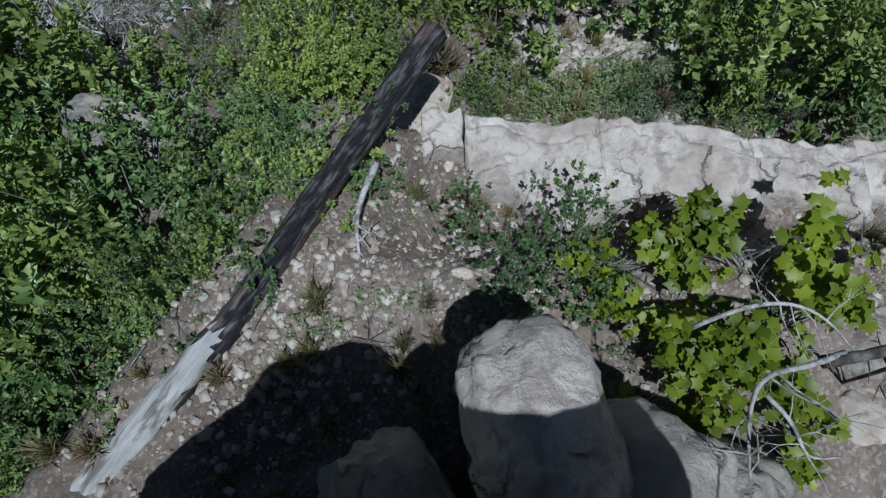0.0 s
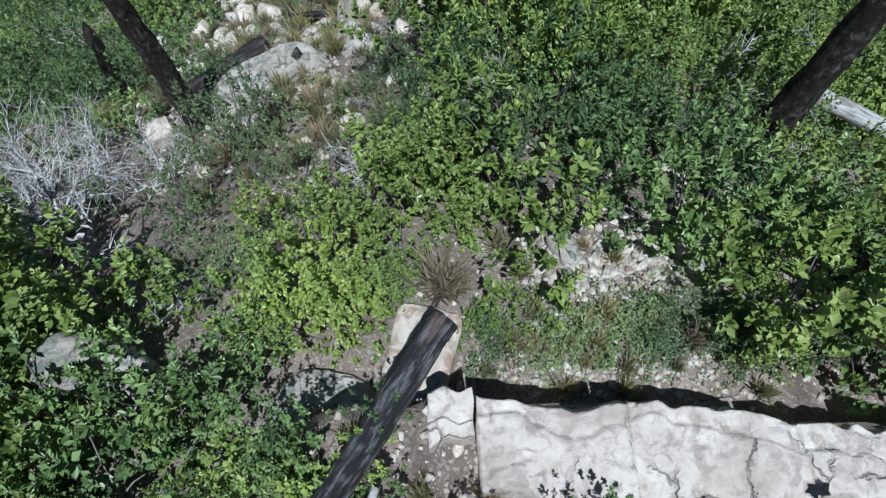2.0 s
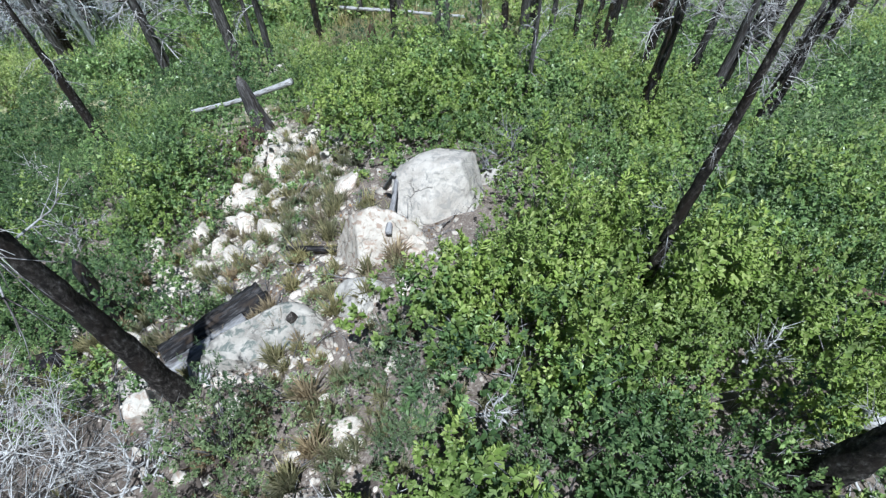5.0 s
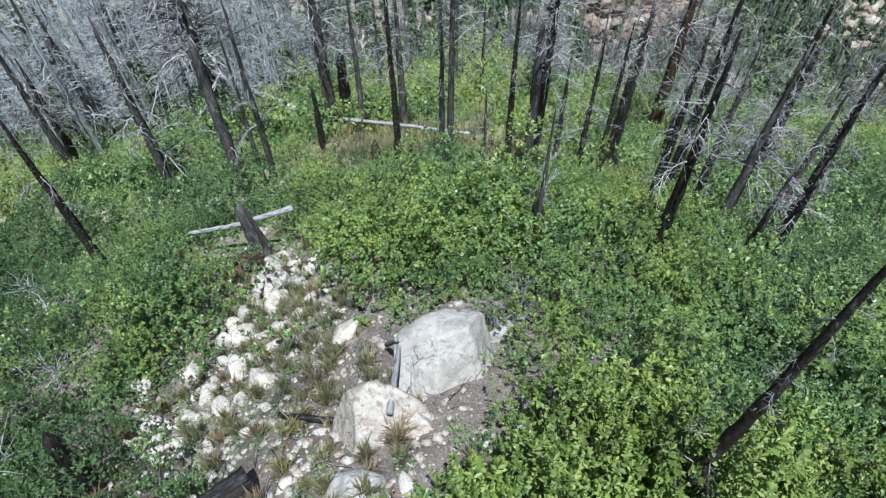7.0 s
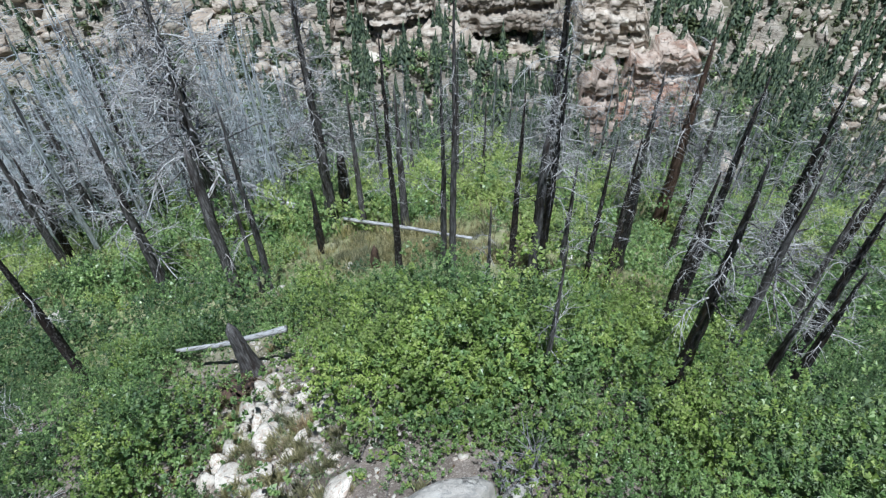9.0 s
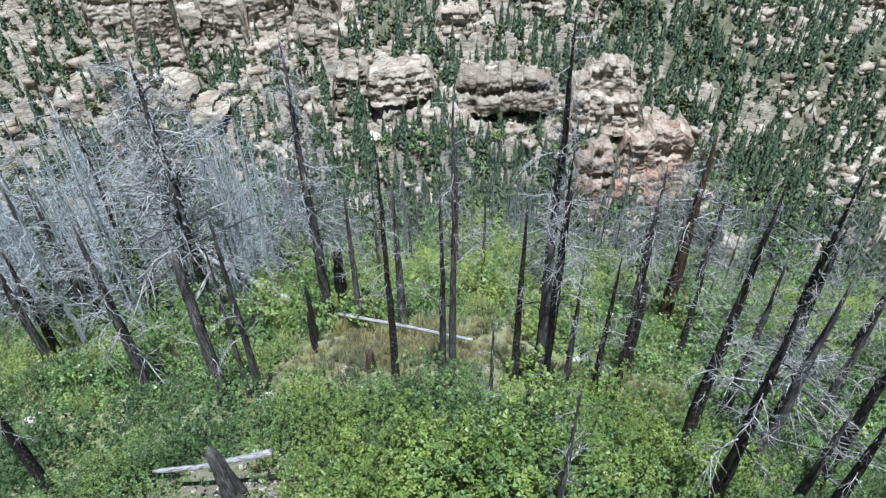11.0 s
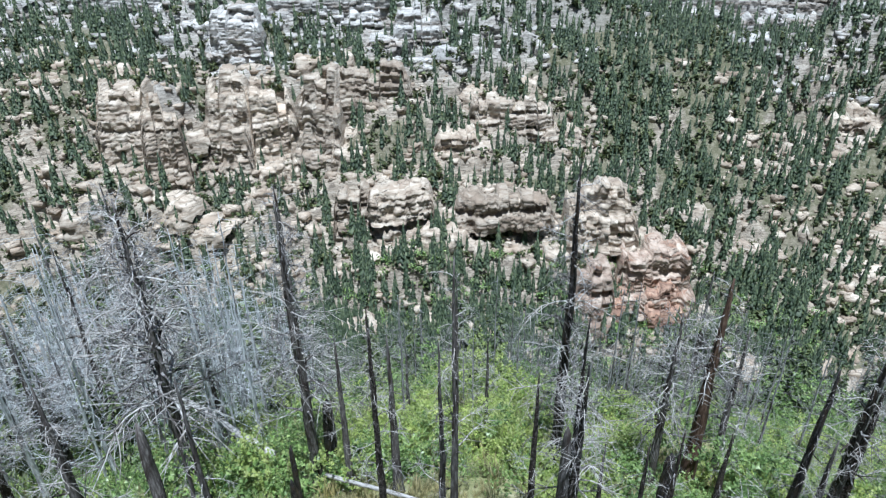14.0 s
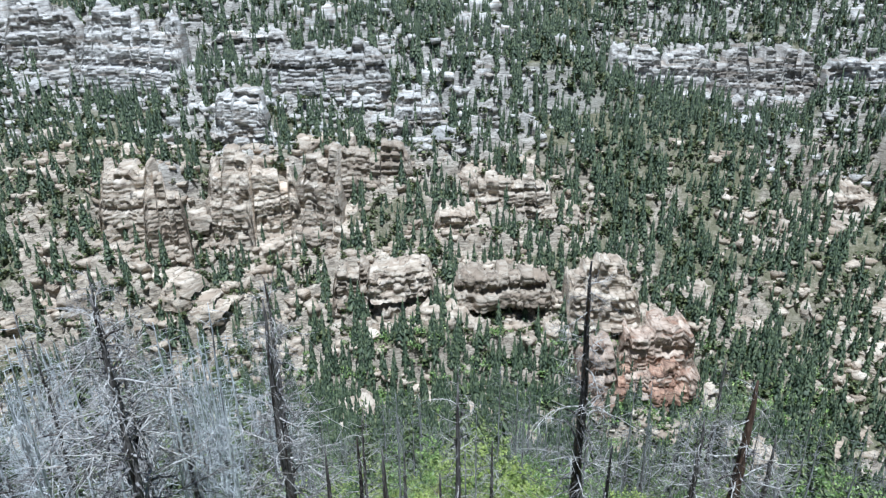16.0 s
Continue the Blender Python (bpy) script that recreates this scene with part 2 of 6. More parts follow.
def earth():
    """Soil with grit near by; rock and thin soil with low growth on the valley's far side."""
    m = bpy.data.materials.new("stony_earth")
    m.use_nodes = True
    nt = m.node_tree
    bs = nt.nodes["Principled BSDF"]
    geo = nt.nodes.new("ShaderNodeNewGeometry")
    pos = geo.outputs["Position"]
    sep = nt.nodes.new("ShaderNodeSeparateXYZ")
    nt.links.new(pos, sep.inputs[0])
    a = noise_of(nt, pos, 1.7, 8, 0.7)
    soil = ramp_of(nt, ((0.32, (0.085, 0.065, 0.055)), (0.5, (0.195, 0.155, 0.13)), (0.68, (0.38, 0.315, 0.27))))
    nt.links.new(a.outputs[0], soil.inputs[0])
    g = nt.nodes.new("ShaderNodeTexVoronoi")
    g.inputs["Scale"].default_value = 45
    nt.links.new(pos, g.inputs["Vector"])
    grit = ramp_of(nt, ((0.0, (0.19, 0.155, 0.13)), (0.6, (0.35, 0.295, 0.25)), (0.9, (0.70, 0.64, 0.57))))
    nt.links.new(g.outputs["Color"], grit.inputs[0])
    near = blend(nt, 0.45, soil.outputs[0], grit.outputs[0])
    litter = noise_of(nt, pos, 0.8, 6, 0.7, 0.5)
    near = blend(nt, between(nt, litter.outputs[0], 0.52, 0.66), near, (0.10, 0.08, 0.065))
    turf_tone = noise_of(nt, pos, 1.1, 8, 0.75)
    turf = ramp_of(nt, ((0.34, (0.16, 0.19, 0.075)), (0.5, (0.33, 0.34, 0.17)), (0.66, (0.50, 0.46, 0.32))))
    nt.links.new(turf_tone.outputs[0], turf.inputs[0])
    c = blend(nt, between(nt, sep.outputs[1], 17, 21), near, turf.outputs[0])
    nt.links.new(c, bs.inputs["Base Color"])
    bs.inputs["Roughness"].default_value = 0.95
    bs.inputs["Specular IOR Level"].default_value = 0.15
    b1 = nt.nodes.new("ShaderNodeBump")
    b1.inputs["Strength"].default_value, b1.inputs["Distance"].default_value = 0.8, 0.03
    rough_top = noise_of(nt, pos, 14, 8, 0.75)
    nt.links.new(rough_top.outputs[0], b1.inputs["Height"])
    nt.links.new(b1.outputs[0], bs.inputs["Normal"])
    return m


EARTH = earth()


def canyon_rock():
    """Bedded rock, cream low down and grey white high up, with thin olive soil between."""
    m = bpy.data.materials.new("canyon_rock_and_soil")
    m.use_nodes = True
    nt = m.node_tree
    bs = nt.nodes["Principled BSDF"]
    geo = nt.nodes.new("ShaderNodeNewGeometry")
    pos = geo.outputs["Position"]
    sep = nt.nodes.new("ShaderNodeSeparateXYZ")
    nt.links.new(pos, sep.inputs[0])
    up = nt.nodes.new("ShaderNodeSeparateXYZ")
    nt.links.new(geo.outputs["True Normal"], up.inputs[0])
    st = nt.nodes.new("ShaderNodeMapping")
    st.inputs["Scale"].default_value = (0.5, 0.5, 2.8)
    nt.links.new(pos, st.inputs[0])
    f = noise_of(nt, st.outputs[0], 0.22, 10, 0.75)
    cream = ramp_of(nt, ((0.32, (0.12, 0.10, 0.08)), (0.47, (0.35, 0.305, 0.25)), (0.7, (0.64, 0.58, 0.49))))
    grey = ramp_of(nt, ((0.32, (0.13, 0.12, 0.115)), (0.47, (0.36, 0.345, 0.32)), (0.7, (0.66, 0.64, 0.60))))
    for r in (cream, grey):
        nt.links.new(f.outputs[0], r.inputs[0])
    tint = noise_of(nt, pos, 0.018, 4, 0.6)
    level = nt.nodes.new("ShaderNodeMath")
    level.operation = "MULTIPLY_ADD"
    level.inputs[1].default_value = 90
    nt.links.new(tint.outputs[0], level.inputs[0])
    nt.links.new(sep.outputs[2], level.inputs[2])
    rock = blend(nt, between(nt, level.outputs[0], -80, -40), cream.outputs[0], grey.outputs[0])
    n2 = noise_of(nt, pos, 0.35, 8, 0.75)
    soil = ramp_of(nt, ((0.3, (0.085, 0.085, 0.05)), (0.5, (0.17, 0.165, 0.11)), (0.72, (0.38, 0.345, 0.275))))
    nt.links.new(n2.outputs[0], soil.inputs[0])
    at = nt.nodes.new("ShaderNodeAttribute")
    at.attribute_name = "stony"
    n3 = noise_of(nt, pos, 0.12, 8, 0.7)
    sums = nt.nodes.new("ShaderNodeMath")
    sums.operation = "ADD"
    nt.links.new(at.outputs["Fac"], sums.inputs[0])
    nt.links.new(n3.outputs[0], sums.inputs[1])
    steep = between(nt, up.outputs[2], 0.72, 0.45)
    most = nt.nodes.new("ShaderNodeMath")
    most.operation = "MAXIMUM"
    nt.links.new(between(nt, sums.outputs[0], 0.62, 0.95), most.inputs[0])
    nt.links.new(steep, most.inputs[1])
    joint = nt.nodes.new("ShaderNodeTexVoronoi")
    joint.feature = "DISTANCE_TO_EDGE"
    joint.inputs["Scale"].default_value = 0.26
    warp = noise_of(nt, st.outputs[0], 0.5, 4, 0.6)
    wv = nt.nodes.new("ShaderNodeVectorMath")
    wv.operation = "MULTIPLY_ADD"
    wv.inputs[1].default_value = (3.0, 3.0, 3.0)
    nt.links.new(warp.outputs["Color"], wv.inputs[0])
    nt.links.new(st.outputs[0], wv.inputs[2])
    nt.links.new(wv.outputs[0], joint.inputs["Vector"])
    rock = blend(nt, between(nt, joint.outputs["Distance"], 0.0, 0.07), blend(nt, 0.65, rock, (0.05, 0.04, 0.035)), rock)
    c = blend(nt, most.outputs[0], soil.outputs[0], rock)
    nt.links.new(c, bs.inputs["Base Color"])
    bs.inputs["Roughness"].default_value = 0.95
    bs.inputs["Specular IOR Level"].default_value = 0.15
    b1 = nt.nodes.new("ShaderNodeBump")
    b1.inputs["Strength"].default_value, b1.inputs["Distance"].default_value = 1.0, 0.8
    rough_top = noise_of(nt, st.outputs[0], 0.5, 8, 0.75)
    nt.links.new(rough_top.outputs[0], b1.inputs["Height"])
    nt.links.new(b1.outputs[0], bs.inputs["Normal"])
    return m


CANYON = canyon_rock()

# ---- the lie of the land ----
TABLE = np.random.default_rng(7).random((128, 128))


def lattice(x, y, size, shift=0):
    """Smooth value noise, 0 to 1, with cells of the given size in metres."""
    x, y = np.asarray(x, float) / size + 17.3 * shift, np.asarray(y, float) / size + 31.7 * shift
    i, j = np.floor(x).astype(int), np.floor(y).astype(int)
    u, v = x - i, y - j
    u, v = u * u * (3 - 2 * u), v * v * (3 - 2 * v)
    t = lambda a, b: TABLE[a % 128, b % 128]
    return (t(i, j) * (1 - u) + t(i + 1, j) * u) * (1 - v) + (t(i, j + 1) * (1 - u) + t(i + 1, j + 1) * u) * v


def step(a, b, v):
    w = np.clip((np.asarray(v, float) - a) / (b - a), 0, 1)
    return w * w * (3 - 2 * w)


PROFILE_Y = (-3000, -400, -60, -12, -3, 2.6, 3.2, 14, 26, 44, 60, 78, 110, 180, 250, 285, 300, 345, 362, 400, 440, 475, 500, 590, 700, 1000, 3000)
PROFILE_Z = (500, 150, 26, 3.2, 1.2, 0.55, 0.2, -5.9, -13.6, -24.8, -40.5, -58.5, -92, -158, -205, -212, -212, -188, -165, -134, -102, -88, -54, -14, 40, 120, 170)


CRAGS = []


def crag(x, y, z0, z1, w, label, stone, seed, beds=8, turn=0):
    """Notes a cliff: foot and top height, width. The slope behind and before it follows."""
    CRAGS.append((x, y, z0, z1, w, label, stone, seed, beds, turn))


CREAM, RED, PALE = "cream sandstone cliff with stacked rounded beds", "red sandstone cliff with dark overhangs", "grey white cliff of thin bedded rock"
crag(92, 300, -214, -183, 21, "pinkish sandstone cliff with dark overhangs", "pink", 701, 6)
crag(129, 312, -208, -171, 40, "pale rounded sandstone cliff above red beds", "pink", 702, 7)
crag(117, 298, -236, -194, 58, RED, "red", 703, 5)
crag(100, 330, -176, -146, 36, "grey sandstone knob above the red cliff", "cream", 704, 6)
crag(50, 352, -194, -166, 46, RED, "red", 705, 4)
crag(45, 350, -168, -155, 52, "overhanging cream sandstone cap", "cream", 706, 3)
crag(-45, 352, -184, -151, 22, CREAM, "cream", 707, 6)
crag(-20, 352, -182, -158, 26, CREAM, "cream", 708, 4)
crag(-16, 350, -160, -149, 34, "overhanging cream sandstone cap", "cream", 709, 3)
crag(-96, 398, -160, -110, 34, CREAM, "cream", 710, 9, turn=12)
crag(-71, 400, -158, -102, 30, CREAM, "cream", 711, 9, turn=-8)
crag(-124, 394, -152, -99, 26, CREAM, "cream", 712, 9)
crag(-180, 375, -140, -97, 30, CREAM, "cream", 713, 8)
crag(-152, 372, -146, -100, 22, CREAM, "cream", 714, 8, turn=20)
crag(-123, 444, -105, -84, 42, PALE, "grey", 715, 4)
crag(-123, 449, -86, -63, 30, PALE, "grey", 716, 5)
crag(-64, 490, -92, -66, 76, PALE, "grey", 717, 6)
crag(-70, 500, -68, -40, 84, PALE, "grey", 718, 7)
crag(-216, 500, -76, -15, 74, PALE, "grey", 719, 10)
crag(-300, 510, -60, -7, 84, PALE, "grey", 720, 10)
crag(190, 528, -92, -50, 84, PALE, "grey", 721, 9)
crag(272, 530, -96, -52, 96, "grey white bedded cliff with an orange scar", "grey", 722, 9)
crag(258, 514, -112, -86, 40, PALE, "grey", 723, 6)
crag(361, 530, -100, -62, 62, PALE, "grey", 724, 8)
crag(440, 536, -100, -60, 70, PALE, "grey", 725, 8)
crag(-41, 426, -122, -99, 60, CREAM, "cream", 726, 5)
crag(-4, 476, -99, -72, 32, PALE, "grey", 727, 5)
crag(-25, 470, -102, -88, 30, PALE, "grey", 728, 4)
crag(127, 204, -184, -166, 20, CREAM, "cream", 729, 6)
crag(89, 404, -153, -137, 30, CREAM, "cream", 730, 4)
crag(68, 414, -141, -118, 30, CREAM, "cream", 731, 6)
crag(-132, 532, -50, -33, 58, PALE, "grey", 732, 4)
crag(304, 436, -165, -140, 34, CREAM, "cream", 733, 5)
crag(260, 420, -170, -150, 30, CREAM, "cream", 734, 5)
crag(45, 420, -135, -118, 30, CREAM, "cream", 735, 4)
crag(20, 400, -150, -134, 28, CREAM, "cream", 736, 4)


def stony(x, y):
    """1 where the far slope is bare rock, 0 where soil and trees cover it."""
    m = 0.55 * lattice(x, y, 85, 8) + 0.45 * lattice(x, y, 30, 12)
    m = step(0.44, 0.6, m)
    for cx, cy, z0, z1, w, *_ in CRAGS:
        m = np.maximum(m, np.exp(-np.minimum(((x - cx) / (0.55 * w + 2)) ** 4 + ((y - cy - 3) / (6 + 0.35 * (z1 - z0))) ** 4, 30)))
    return m


def blocks(x, y, size, high, tilt, shift):
    """Broken rock: irregular cells, each at its own height and tilt."""
    px, py = x / size + 0.35 * (lattice(x, y, size * 0.7, shift) - 0.5), y / size * 1.35
    i, j = np.floor(px).astype(int), np.floor(py).astype(int)
    best, out = np.full(np.shape(px), 9.0), np.zeros(np.shape(px))
    for a in (-1, 0, 1):
        for b in (-1, 0, 1):
            u, v = (i + a + shift * 11) % 128, (j + b + shift * 5) % 128
            dx, dy = px - (i + a + 0.1 + 0.8 * TABLE[u, v]), py - (j + b + 0.1 + 0.8 * TABLE[v, u])
            d = dx * dx + dy * dy
            h = high * (TABLE[(u + 41) % 128, v] - 0.5) + tilt * size * (dx * (TABLE[u, (v + 17) % 128] - 0.5) * 2 + dy * (TABLE[(u + 7) % 128, (v + 3) % 128] - 0.3) * 2)
            out = np.where(d < best, h, out)
            best = np.minimum(best, d)
    return out


def ledge_line(x):
    """Where the terrace breaks off, as y."""
    return 2.0 + 0.06 * np.sin(1.3 * x) - 0.09 * x + 0.16 * (lattice(x, 0 * x, 0.5) - 0.5)


def ground_z(x, y):
    x, y = np.asarray(x, float), np.asarray(y, float)
    far = step(150, 330, y)
    # the valley wall winds in and out
    warp = far * (46 * (lattice(x, y, 170, 1) - 0.5) + 16 * (lattice(x, y, 60, 2) - 0.5))
    z = np.interp(y + warp, PROFILE_Y, PROFILE_Z)
    # the spur falls away to both sides
    z = z - 0.45 * (np.sqrt((x - 1) ** 2 + 9) - 3) * (1 - 0.55 * step(16, 30, y)) * step(-1, 5, y) * (1 - far)
    # a gully west of the rubble
    z = z - 1.3 * np.exp(-(((x + 5.5) / 3.5) ** 2) - ((y - 12) / 4) ** 2)
    # terrace with its ledge
    on = (1 - step(-0.05, 0.06, y - ledge_line(x))) * step(-1.0, -0.2, x + 1.92 - 0.73 * (y + 0.31)) * (1 - step(3.6, 5.5, x))
    top = 1.86 - 0.55 * step(0.75, 1.15, y) * step(-0.75, 0.2, x) - 0.16 * (y - 1.3) * (x < -0.2) - 0.02 * (x - 1) ** 2 * (x > 1)
    z = np.where(on > 0, z + on * (np.maximum(top, z) - z), z)
    # unevenness, small near by and large far off
    z = z + 0.10 * (lattice(x, y, 0.9, 3) - 0.5) + 0.06 * (lattice(x, y, 0.3, 4) - 0.5)
    z = z + step(8, 20, y) * 0.7 * (lattice(x, y, 5, 5) - 0.5)
    # the slope stands back behind each cliff and drops before it
    if np.max(y) > 150:
        pull, total = 0.0, 1e-6
        for cx, cy, z0, z1, w, *_ in CRAGS:
            h = z1 - z0
            aim = z0 + h * step(0.35 * h + 3, 0.75 * h + 8, y - cy) + 0.5 * np.minimum(y - cy, 0) + 0.45 * np.maximum(y - cy - 0.75 * h - 8, 0)
            near_by = np.exp(-np.minimum(((x - cx) / (0.62 * w + 8)) ** 4 + ((y - cy - 0.3 * h) / (24 + 0.45 * h)) ** 4, 30))
            pull, total = pull + near_by * aim, total + near_by
        z = z + np.minimum(total, 1) * (pull / total - z) * 0.92
    # the far slope climbs in steps and breaks up into blocks where rock comes out
    if np.max(y) > 150:
        rock = far * stony(x, y)
        bed = 9 + 5 * lattice(x, y, 240, 6)
        ph = z / bed + 0.9 * lattice(x, y, 90, 7)
        stair = bed * (np.floor(ph) + step(0.5, 0.75, ph - np.floor(ph)) - ph)
        z = z + rock * stair * 0.75
        calm = 1 - 0.7 * np.minimum(total, 1)
        z = z + calm * rock * (blocks(x, y, 19, 9.0, 0.25, 3) + blocks(x, y, 8.5, 5.0, 0.35, 7))
        z = z + far * (5 * (lattice(x, y, 26, 9) - 0.5) + 1.6 * (lattice(x, y, 7, 10) - 0.5))
    return z


def spread(stops):
    """Grid lines from (start, end, pitch) stretches."""
    out = []
    for a, b, d in stops:
        out += list(np.linspace(a, b, max(1, round((b - a) / d)), endpoint=False))
    return np.array(out + [stops[-1][1]])


def mesh_of(name, verts, faces, material, smooth=False, inner_shade=None):
    """A mesh from arrays; faces: an array of triangles or quads."""
    me = bpy.data.meshes.new(name)
    verts, faces = np.asarray(verts, np.float32), np.asarray(faces, np.int32)
    k = faces.shape[1]
    me.vertices.add(len(verts))
    me.vertices.foreach_set("co", verts.ravel())
    me.loops.add(faces.size)
    me.loops.foreach_set("vertex_index", faces.ravel())
    me.polygons.add(len(faces))
    me.polygons.foreach_set("loop_start", np.arange(0, faces.size, k, dtype=np.int32))
    if smooth:
        me.polygons.foreach_set("use_smooth", np.ones(len(faces), bool))
    me.materials.append(material)
    if inner_shade is not None:
        me.attributes.new("inner_shade", "FLOAT", "POINT").data.foreach_set("value", np.asarray(inner_shade, np.float32))
    me.update(calc_edges=True)
    return me


def sheet(xs, ys):
    gx, gy = np.meshgrid(xs, ys)
    verts = np.stack([gx, gy, ground_z(gx, gy)], -1).reshape(-1, 3)
    w = len(xs)
    i = (np.arange(len(ys) - 1)[:, None] * w + np.arange(w - 1)).ravel()
    return verts, np.stack([i, i + 1, i + w + 1, i + w], -1)


half = spread(((0, 6, 0.12), (6, 20, 0.4), (20, 70, 1.6), (70, 420, 12), (420, 3000, 150)))
gx = np.concatenate([-half[:0:-1], half])
gy = spread(((-2500, -300, 200), (-300, -20, 14), (-20, -2, 0.8), (-2, 7, 0.1), (7, 20, 0.3), (20, 70, 1.0), (70, 126, 4)))
ground = tagged(new("ground", mesh_of("ground", *sheet(gx, gy), EARTH)), "stony hillside falling into a wide canyon", "ground", kind="structure")
half = spread(((0, 330, 2.0), (330, 520, 8), (520, 3000, 150)))
gx = np.concatenate([-half[:0:-1], half])
gy = spread(((126, 240, 5), (240, 590, 1.9), (590, 1000, 14), (1000, 3000, 200)))
wall_verts, wall_faces = sheet(gx, gy)
canyon = mesh_of("canyon_ground", wall_verts, wall_faces, CANYON)
rocky = canyon.attributes.new("stony", "FLOAT", "POINT")
rocky.data.foreach_set("value", stony(wall_verts[:, 0], wall_verts[:, 1]).astype(np.float32))
tagged(new("canyon_ground", canyon), "far canyon wall of pale rock and thin soil", "ground", kind="structure")


def part(name, me, parent, label="", m=None):
    ob = new(name, me)
    ob.parent = parent
    if m is not None:
        ob.matrix_basis = m
    if label:
        ob["label"] = label
    return ob


def gz(x, y):
    return float(ground_z(x, y))


# ---- shapes ----
def tube(path, radii, sides=7, rough=0.0, rng=None, cap=True):
    """A tapering limb along a path of points. Returns arrays of vertices and triangles."""
    path = np.asarray(path, float)
    d = np.gradient(path, axis=0)
    d /= np.linalg.norm(d, axis=1)[:, None] + 1e-9
    ref = np.array([1.0, 0.2, 0.1]) if abs(d[0, 0]) < 0.8 else np.array([0.0, 1.0, 0.2])
    u = np.cross(d, ref)
    u /= np.linalg.norm(u, axis=1)[:, None]
    v = np.cross(d, u)
    a = np.linspace(0, 2 * np.pi, sides, endpoint=False)
    r = np.asarray(radii, float)[:, None] * np.ones(sides)
    if rough and rng is not None:
        r = r * (1 + rough * (rng.random(r.shape) - 0.5) + rough * (rng.random(sides) - 0.5))
    verts = path[:, None] + r[..., None] * (np.cos(a)[None, :, None] * u[:, None] + np.sin(a)[None, :, None] * v[:, None])
    n, faces = len(path), []
    k = np.arange(sides)
    for i in range(n - 1):
        p, q = i * sides + k, i * sides + (k + 1) % sides
        faces += [np.stack([p, q, q + sides], -1), np.stack([p, q + sides, p + sides], -1)]
    verts = verts.reshape(-1, 3)
    if cap:
        verts = np.vstack([verts, path[0], path[-1]])
        c0, c1, e = len(verts) - 2, len(verts) - 1, (n - 1) * sides
        faces += [np.stack([np.full(sides, c0), (k + 1) % sides, k], -1), np.stack([np.full(sides, c1), e + k, e + (k + 1) % sides], -1)]
    return verts, np.concatenate(faces)


def join(pieces):
    vs, fs, at = [], [], 0
    for v, f in pieces:
        vs.append(v)
        fs.append(np.asarray(f) + at)
        at += len(v)
    return np.concatenate(vs), np.concatenate(fs)


BALL = {}


def ball(cuts):
    if cuts not in BALL:
        bm = bmesh.new()
        bmesh.ops.create_icosphere(bm, subdivisions=cuts, radius=1)
        bm.verts.index_update()
        BALL[cuts] = np.array([v.co[:] for v in bm.verts]), np.array([[v.index for v in f.verts] for f in bm.faces])
        bm.free()
    return BALL[cuts]


def stone_shape(rng, size, cuts=3, planes=9, rough=0.05, flat_top=0.0):
    """A broken block: a ball cut by planes, then roughened. size: its three widths."""
    v, f = ball(cuts)
    v = v.copy() * 1.25
    normals = rng.normal(size=(planes, 3))
    normals /= np.linalg.norm(normals, axis=1)[:, None]
    if flat_top:
        normals = np.vstack([normals, (0.05, 0.05, 1), (0, 0, -1)])
    for i, n in enumerate(normals):
        n = n / np.linalg.norm(n)
        lim = rng.uniform(0.62, 0.95)
        over = v @ n - lim
        v -= np.where(over > 0, over, 0)[:, None] * n
    lump = np.array([noise.noise(Vector(p * 1.7) + Vector((float(planes), size[0] * 7, 3.1))) for p in v])
    fine = np.array([noise.noise(Vector(p * 6.5) + Vector((1.3, size[1] * 5, 0.4))) for p in v])
    v = v * (1 + rough * 1.6 * lump + rough * fine)[:, None]
    v /= np.abs(v).max(0)
    return v * (np.asarray(size) / 2), f

# ---- rocks ----
ROCKS = []


def boulder(x, y, z, size, label, turn=0, material=SANDSTONE, seed=1, cuts=4, planes=10, rough=0.05, flat=0.0, tilt=0, name="boulder"):
    rng = np.random.default_rng(seed)
    ob = new(name, mesh_of(name, *stone_shape(rng, size, cuts, planes, rough, flat), material))
    ob.matrix_basis = pose(x, y, z, tilt, 0, turn)
    ROCKS.append((x, y, (0.2 if x < -2 and y < 3 else 0.29) * (size[0] + size[1])))
    return tagged(ob, label, "boulder" if name == "boulder" else "rock")


